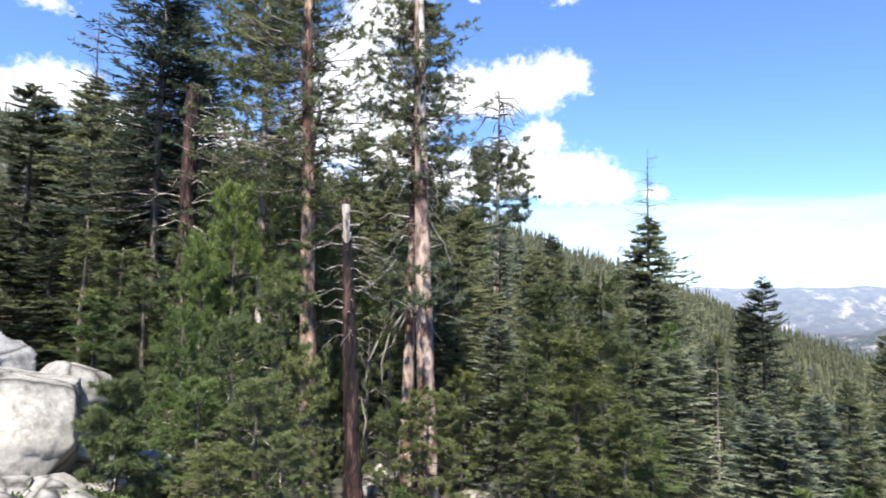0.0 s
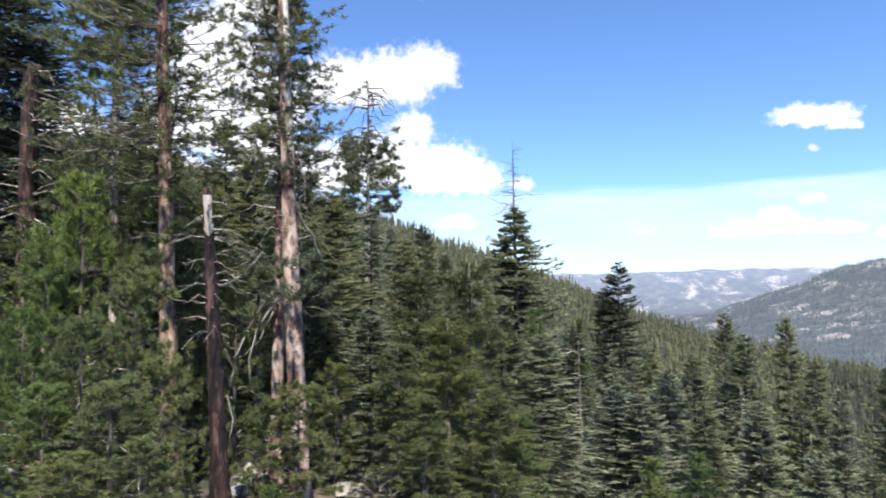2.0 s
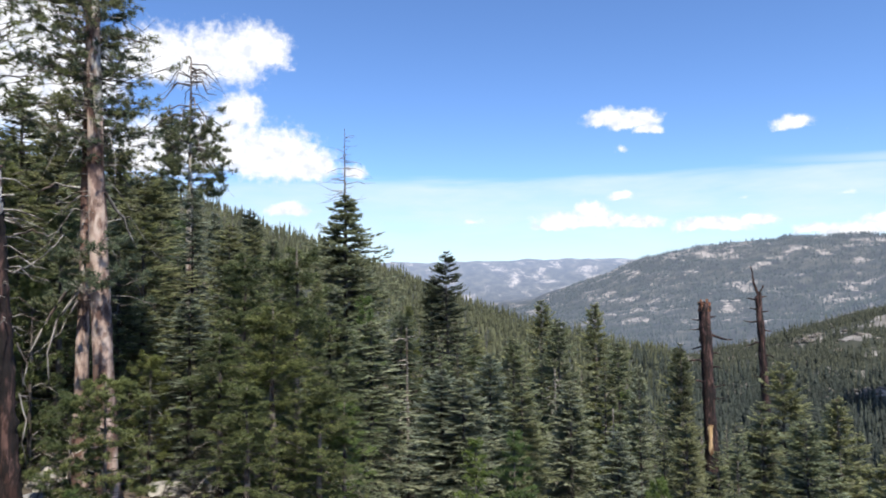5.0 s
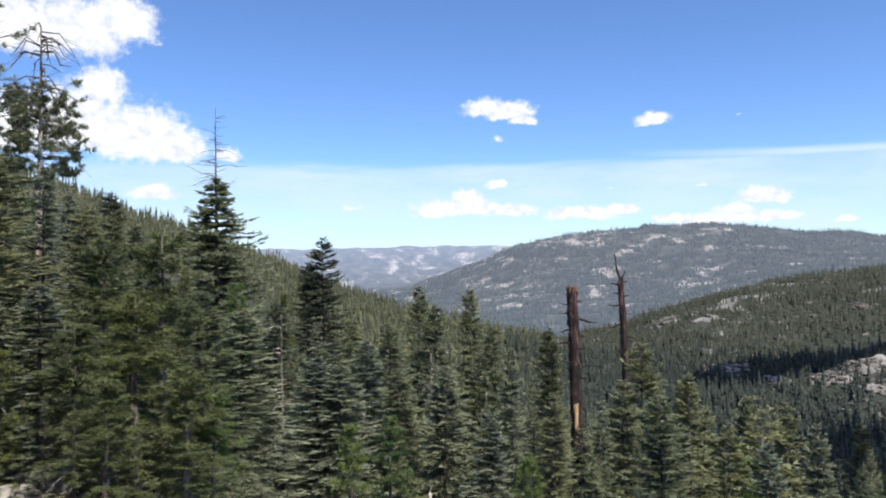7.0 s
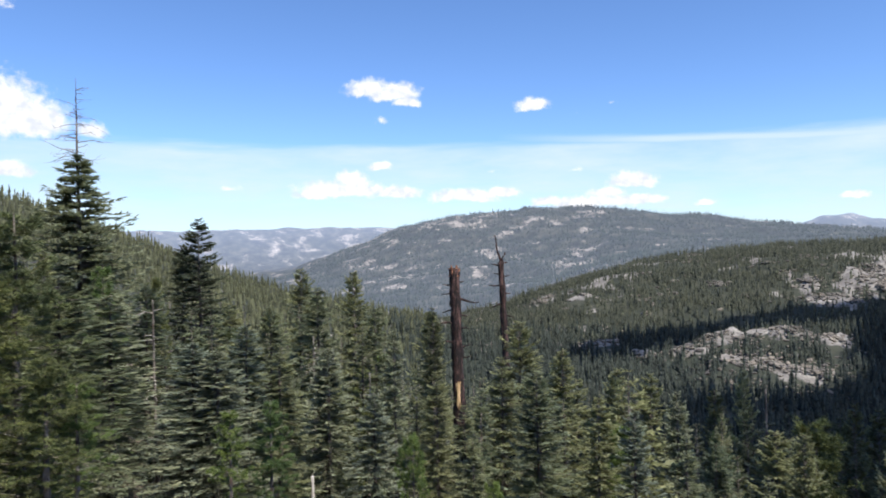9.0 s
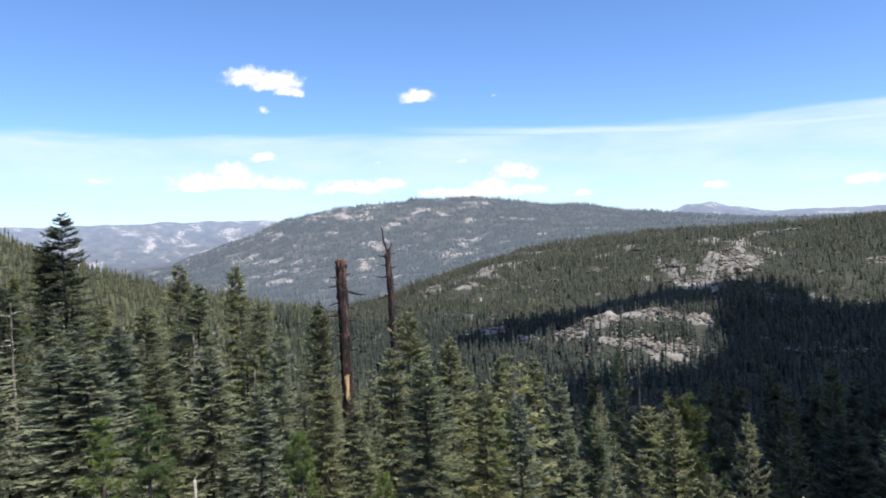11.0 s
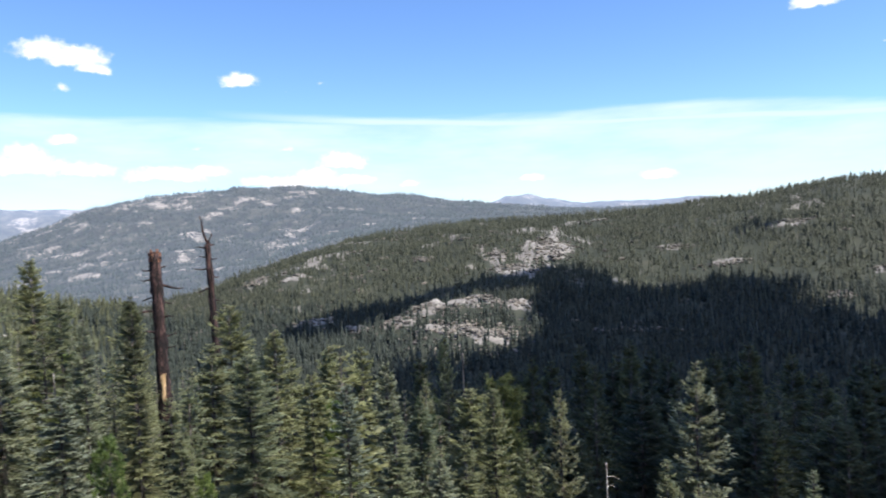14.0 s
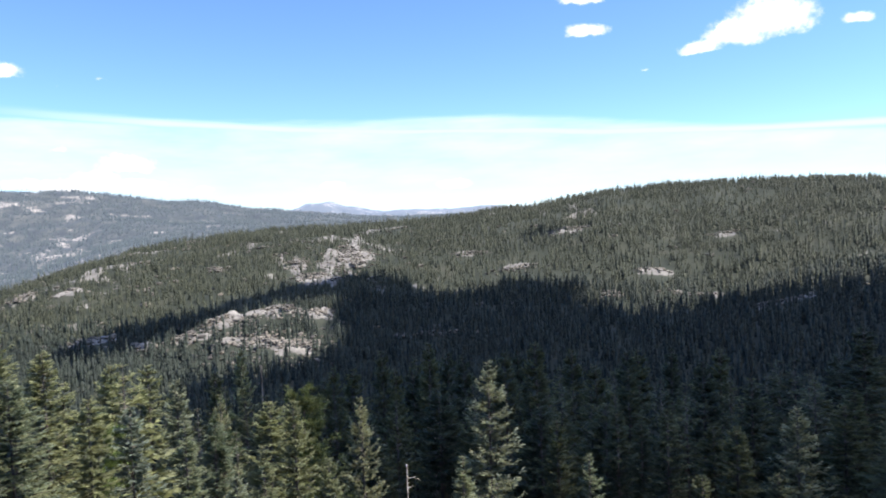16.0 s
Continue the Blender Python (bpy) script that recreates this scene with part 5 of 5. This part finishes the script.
plant(YOUNG[1], -57.5, 15.5, -5.0, 0.9); plant(YOUNG[0], -53.2, 15.0, -5.0, 1.15); plant(YOUNG[0], -49.9, 16.0, -3.5, 0.95); plant(YOUNG[0], -40.2, 18.4, -6.0, 1.3); plant(FIRS[2], 5.7, 40, -12.2, 1.7)
plant(YOUNG[0], -51.6, 22.5, 8.0, 1.5); plant(YOUNG[0], -48.6, 24.0, 5.0, 1.3); plant(PINES[0], -43.4, 26.0, 6.5, 1.8); plant(YOUNG[0], -45.0, 24.0, 1.5, 1.2)
plant(YOUNG[0], -42.4, 18.6, -6.9, 0.9); plant(YOUNG[0], -37.4, 24.5, -4.5, 1.1); plant(YOUNG[1], -42.2, 17.5, -13.2, 0.4); plant(YOUNG[0], -56.0, 13.5, -9.5, 0.8); plant(YOUNG[0], -51.2, 13.8, -9.0, 0.8)
plant(PINES[0], -46.8, 28.0, 9.5, 1.9); plant(FIRS[4], -50.2, 29.0, 12.5, 2.0); plant(FIRS[4], -41.8, 30.0, 9.5, 2.0); plant(PINES[1], -55.0, 28.0, 14.0, 2.0)
plant(PINES[0], -59.2, 24.0, 6.5, 1.7); plant(PINES[1], -62.0, 26.5, 5.0, 1.7); plant(FIRS[4], -39.5, 27.0, 5.5, 1.8); plant(PINES[0], -36.0, 30.0, -1.5, 1.5)
# middle: frosted firs and pines below the spike
plant(FIRS[1], -34.6, 25, -0.2, 1.59, "frosty blue-green young fir under the pines"); plant(PINES[3], -26.6, 25, 3.5, 2.3, "green pine with a pale slender trunk")
plant(PINES[3], -30.6, 28, 3.0, 2.1); plant(PINES[3], -32.4, 23, -3.0, 1.7); plant(PINES[3], -24.9, 21.5, -6.5, 1.6); plant(FIRS[4], -31.8, 33, 5.2, 1.9); plant(FIRS[3], -30.4, 61, 6.3, 2.60, "dark narrow pine standing above the others"); plant(PINES[3], -28.4, 23, -1.0, 2.0); plant(PINES[3], -30.4, 20.5, -7.0, 1.4)
plant(FIRS[0], -24.0, 31, -1.0, 2.71); plant(FIRS[1], -21.0, 33, -2.5, 2.60); plant(PINES[2], -23.0, 22, -8.5, 1.3); plant(FIRS[3], -14.8, 55, 3.0, 3.07, "dark pointed fir with a narrow leading shoot")
plant(FIRS[3], -16.0, 56, 1.0, 2.83); plant(FIRS[0], -7.2, 66, -1.1, 3.07); plant(FIRS[4], -12.6, 62, -3.6, 2.83); plant(FIRS[1], -15.3, 36, -6.4, 2.36, "frosty blue-green fir on the slope")
plant(FIRS[1], -11.4, 40, -5.2, 2.36, "frosty blue-green fir on the slope"); plant(FIRS[0], -9.4, 42, -4.1, 2.60); plant(FIRS[1], -13.6, 35, -7.1, 2.36, "frosty blue-green fir on the slope"); plant(FIRS[4], -18.6, 42, -2.0, 2.60)
plant(FIRS[0], -3.0, 62, -1.4, 2.95); plant(FIRS[4], -5.8, 60, -2.6, 3.07); plant(FIRS[0], 3.2, 60, -4.8, 3.07); plant(FIRS[3], 3.4, 54, -4.5, 1.9)
plant(FIRS[0], 10.5, 50, -5.7, 3.4, "full fir with frosty bough tips"); plant(FIRS[2], 8.9, 47, -8.5, 2.71); plant(FIRS[4], -1.2, 50, -4.4, 2.71); plant(FIRS[1], -5.1, 38, -7.4, 2.24, "frosty blue-green fir on the slope")
plant(FIRS[2], -9.0, 36, -7.5, 2.12); plant(PINES[2], -12.6, 27, -11.5, 1.2, "bright green young pine on the slope"); plant(PINES[2], -9.6, 28, -11.0, 1.5); plant(YOUNG[1], 1.6, 30, -14.5, 1.14, "bright green young pine on the slope")
plant(YOUNG[1], 8.0, 29, -18.1, 0.95, "bright green young pine on the slope"); plant(FIRS[2], 3.6, 36, -9.5, 1.7); plant(FIRS[2], 6.4, 33, -15.0, 1.4); plant(FIRS[1], -1.5, 33, -11.0, 1.89); plant(FIRS[2], 12.0, 36, -12.5, 2.24)
# right: firs on the falling slope
plant(FIRS[0], 18.0, 48, -9.5, 2.6); plant(FIRS[4], 20.6, 50, -9.7, 2.7); plant(FIRS[2], 15.0, 43, -10.2, 2.2); plant(FIRS[1], 22.4, 46, -11.0, 2.3); plant(SHAGGY, 25.6, 40, -12.4, 1.4, "slender light green fir on the slope")
plant(FIRS[0], 13.7, 40, -8.0, 2.6); plant(FIRS[4], 16.4, 36, -11.5, 2.1); plant(FIRS[1], 19.2, 37, -12.5, 2.0); plant(FIRS[0], 27.3, 66, -9.3, 2.2); plant(FIRS[0], 31.2, 38, -13.5, 2.0)
plant(SHAGGY, 36.5, 40, -13.6, 2.0, "greyish fir with a thin crown"); plant(FIRS[2], 22.9, 33, -14.2, 1.6); plant(FIRS[2], 28.6, 33, -16.5, 1.5); plant(FIRS[1], 26.6, 30, -18.5, 1.4); plant(FIRS[0], 33.8, 33, -18.0, 1.5)
# the dark-needled firs from here carry part of the shade in their colour
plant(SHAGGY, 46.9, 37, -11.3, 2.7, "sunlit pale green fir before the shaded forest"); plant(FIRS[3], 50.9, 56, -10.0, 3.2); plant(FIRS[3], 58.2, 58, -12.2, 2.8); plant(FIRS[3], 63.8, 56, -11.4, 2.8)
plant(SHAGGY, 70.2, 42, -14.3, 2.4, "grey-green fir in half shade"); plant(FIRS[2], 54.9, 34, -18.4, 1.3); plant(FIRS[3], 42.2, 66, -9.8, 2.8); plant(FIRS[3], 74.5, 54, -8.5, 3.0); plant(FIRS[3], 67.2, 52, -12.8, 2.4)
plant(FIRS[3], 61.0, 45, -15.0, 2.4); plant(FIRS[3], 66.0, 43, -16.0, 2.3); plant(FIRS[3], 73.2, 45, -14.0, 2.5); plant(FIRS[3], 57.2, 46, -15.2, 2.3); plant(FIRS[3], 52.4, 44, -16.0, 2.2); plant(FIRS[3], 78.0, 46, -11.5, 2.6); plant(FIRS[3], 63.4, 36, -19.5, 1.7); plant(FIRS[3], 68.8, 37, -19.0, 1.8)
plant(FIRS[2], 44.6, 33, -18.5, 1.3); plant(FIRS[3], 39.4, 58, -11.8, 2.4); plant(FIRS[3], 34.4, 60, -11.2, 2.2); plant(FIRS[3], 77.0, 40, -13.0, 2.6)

# tall firs with the forest's shade put partly into their needle colour
g = random.Random(12)
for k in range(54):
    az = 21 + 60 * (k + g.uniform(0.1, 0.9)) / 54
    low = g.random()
    plant(PLAIN[3] if low > 0.4 else FIRS[3], az, 80 - 26 * low + g.uniform(-4, 4), np.interp(az, [21, 40, 60, 78], [-10.8, -9.8, -9.6, -8.6]) - 3.4 * low - g.uniform(0, 1.0), g.uniform(2.6, 3.9), "tall fir with shade-darkened needles in the shaded forest", "shaded firs")

# the belt of forest round the lookout
CEIL = ((-90, -70, -60, -52, -46, -42, -38, -34, -30, -20, -8, 5, 12, 20, 35, 50, 70, 90), (12, 11.5, 13, 14, 12.5, 11.5, 10, 8, 5, -0.8, -3.6, -6.5, -8.5, -9.5, -10.5, -11, -11, -9))
rng = random.Random(5)
belt = []
for k in range(5200):
    az = rng.uniform(-80, 80)
    dist = math.exp(rng.uniform(math.log(33 if az > -30 else 30), math.log(310)))
    if az > 30 and dist < 48 or abs(az - 5.4) < 1.6 and dist < 58 or abs(az - 9.0) < 1.2 and dist < 46:
        continue
    p = bearing(az, 0, dist)
    gap = 2.2 + dist * 0.008
    if any((p.x - a) ** 2 + (p.y - b) ** 2 < (gap * 0.5 + q) ** 2 for a, b, q in taken):
        continue
    z = float(ground(np.array([p.x]), np.array([p.y]))[0])
    top = math.tan(radians(np.interp(az, *CEIL) - rng.random() ** 1.4 * 7)) * dist
    h = min(rng.uniform(11, 24), top - z)
    if h < 4.5:
        continue
    taken.append((p.x, p.y, gap * 0.5))
    belt.append((dist, az, h))
belt.sort()
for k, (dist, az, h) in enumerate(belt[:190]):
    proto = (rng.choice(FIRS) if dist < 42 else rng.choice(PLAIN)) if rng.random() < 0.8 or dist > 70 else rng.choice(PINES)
    # past this bearing all firs take the darker needles to deepen the shade
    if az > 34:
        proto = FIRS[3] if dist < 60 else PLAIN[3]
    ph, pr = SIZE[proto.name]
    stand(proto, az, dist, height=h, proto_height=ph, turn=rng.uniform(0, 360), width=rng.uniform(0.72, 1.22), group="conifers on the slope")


def mid_forest(rows, seed, boughs, twigs, blade, longest):
    """The firs too far off to tell one by one, joined."""
    g = np.random.default_rng(seed)
    protos = []
    for k in range(6):
        pts, rad, geo = stem(18, 0.2, g, lean=0.006, rings=4, top=0.05, sides=4)
        crown, limbs = fir_parts(g, pts, 18, 1.2, g.uniform(2.0, 2.9), boughs, twigs, blade=blade, longest=longest)
        protos.append((crown, geo))
    pieces, stems, tips = [], [], []
    for dist, az, h in rows:
        p = bearing(az, 0, dist)
        z = float(ground(np.array([p.x]), np.array([p.y]))[0])
        (v, f, tip), (sv, sf) = protos[int(g.integers(6))]
        s, a = h / 18, g.random() * 6.28
        m = np.array([[math.cos(a) * s, -math.sin(a) * s, 0], [math.sin(a) * s, math.cos(a) * s, 0], [0, 0, s]])
        o = np.array([p.x, p.y, z - 0.1])
        pieces.append((v @ m.T + o, f))
        stems.append((sv @ m.T + o, sf))
        tips.append(tip)
    tagged(leafage("slope_forest", (*joined(pieces), np.concatenate(tips)), FIR), "dense green firs lower down the slope", "forest", kind="stuff")
    tagged(mesh_object("slope_forest_trunks", *joined(stems), BARK_GREY, True), "grey trunks of the firs lower down the slope", "forest", kind="stuff")


mid_forest(belt[190:330], 71, 150, 8, 1.7, 0.75)
mid_forest(belt[330:], 70, 46, 4, 2.4, 1.1)
for q in [SPIKE, SMALL, BIG_DARK, SHAGGY] + FIRS + PINES + YOUNG + PLAIN:
    for o in [*q.children_recursive, q]:
        bpy.data.objects.remove(o)


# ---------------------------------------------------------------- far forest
# the far trees get the same emission in place of haze
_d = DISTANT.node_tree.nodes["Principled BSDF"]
_d.inputs["Emission Color"].default_value, _d.inputs["Emission Strength"].default_value = (0.48, 0.58, 0.88, 1), HAZE_GLOW
def far_forest(name, n, az0, az1, r0, r1, tiers, sides, hmin, hmax, mat, label, seed, thin=0.5):
    g = np.random.default_rng(seed)
    az = np.radians(g.uniform(az0, az1, n))
    r = np.sqrt(g.uniform(r0 * r0, r1 * r1, n))
    x, y = r * np.sin(az), r * np.cos(az)
    open_ground = np.maximum(bare(x, y), np.maximum(knob_field(x * (1 + 14 / r), y * (1 + 14 / r))[0], knob_field(x * (1 + 30 / r), y * (1 + 30 / r))[0] * 0.8))
    keep = (g.random(n) > open_ground * 0.76) & (fbm(x / 60, y / 60, 91) + g.uniform(-0.3, 0.3, n) > -thin)
    x, y = x[keep], y[keep]
    z = ground(x, y) - 0.5
    n = len(x)
    h = g.uniform(hmin, hmax, n) * (0.75 + 0.5 * g.random(n) ** 2)
    w = h * g.uniform(0.085, 0.15, n)
    pieces = []
    ang0 = g.random(n) * 6.28
    for k in range(tiers):
        lo, hi = k / tiers * 0.86 + 0.05, min(1.0, (k + 1.55) / tiers * 0.86 + 0.1)
        rad = w * (1 - k / tiers * 0.8)
        a = ang0[:, None] + k + np.arange(sides)[None] * 2 * np.pi / sides
        wob = g.uniform(0.55, 1.35, (n, sides))
        ring = np.stack([x[:, None] + rad[:, None] * wob * np.cos(a), y[:, None] + rad[:, None] * wob * np.sin(a), (z + h * lo)[:, None] + h[:, None] * g.uniform(-0.05, 0.05, (n, sides))], -1)
        tip = np.stack([x + g.normal(0, 0.02, n) * h, y + g.normal(0, 0.02, n) * h, z + h * hi], -1)
        v = np.concatenate([ring, tip[:, None]], 1).reshape(-1, 3)
        q = np.arange(sides)
        f = np.stack([q, (q + 1) % sides, np.full(sides, sides)], -1)
        pieces.append((v, (np.arange(n)[:, None, None] * (sides + 1) + f[None]).reshape(-1, 3)))
    v, f = joined(pieces)
    return tagged(mesh_object(name, v, f, mat), label, "forest", kind="stuff")


far_forest("hillside_forest", 12000, -90, 3, 290, 1080, 4, 4, 10, 18, FAR_LIGHT, "dense conifer forest on the hillside across the draw", 61)
far_forest("valley_forest", 11000, 0, 80, 280, 700, 5, 5, 9, 16, FAR, "dense conifer forest on the valley floor", 62)
far_forest("ridge_forest", 56000, 2, 84, 640, 1420, 3, 4, 7.5, 14, FAR, "conifer forest between granite outcrops on the ridge", 63, 0.12)
far_forest("mountain_forest", 46000, -16, 52, 1520, 3300, 1, 4, 9, 17, DISTANT, "thin conifer forest on the distant granite mountain with a painted haze glow", 64, 0.2)
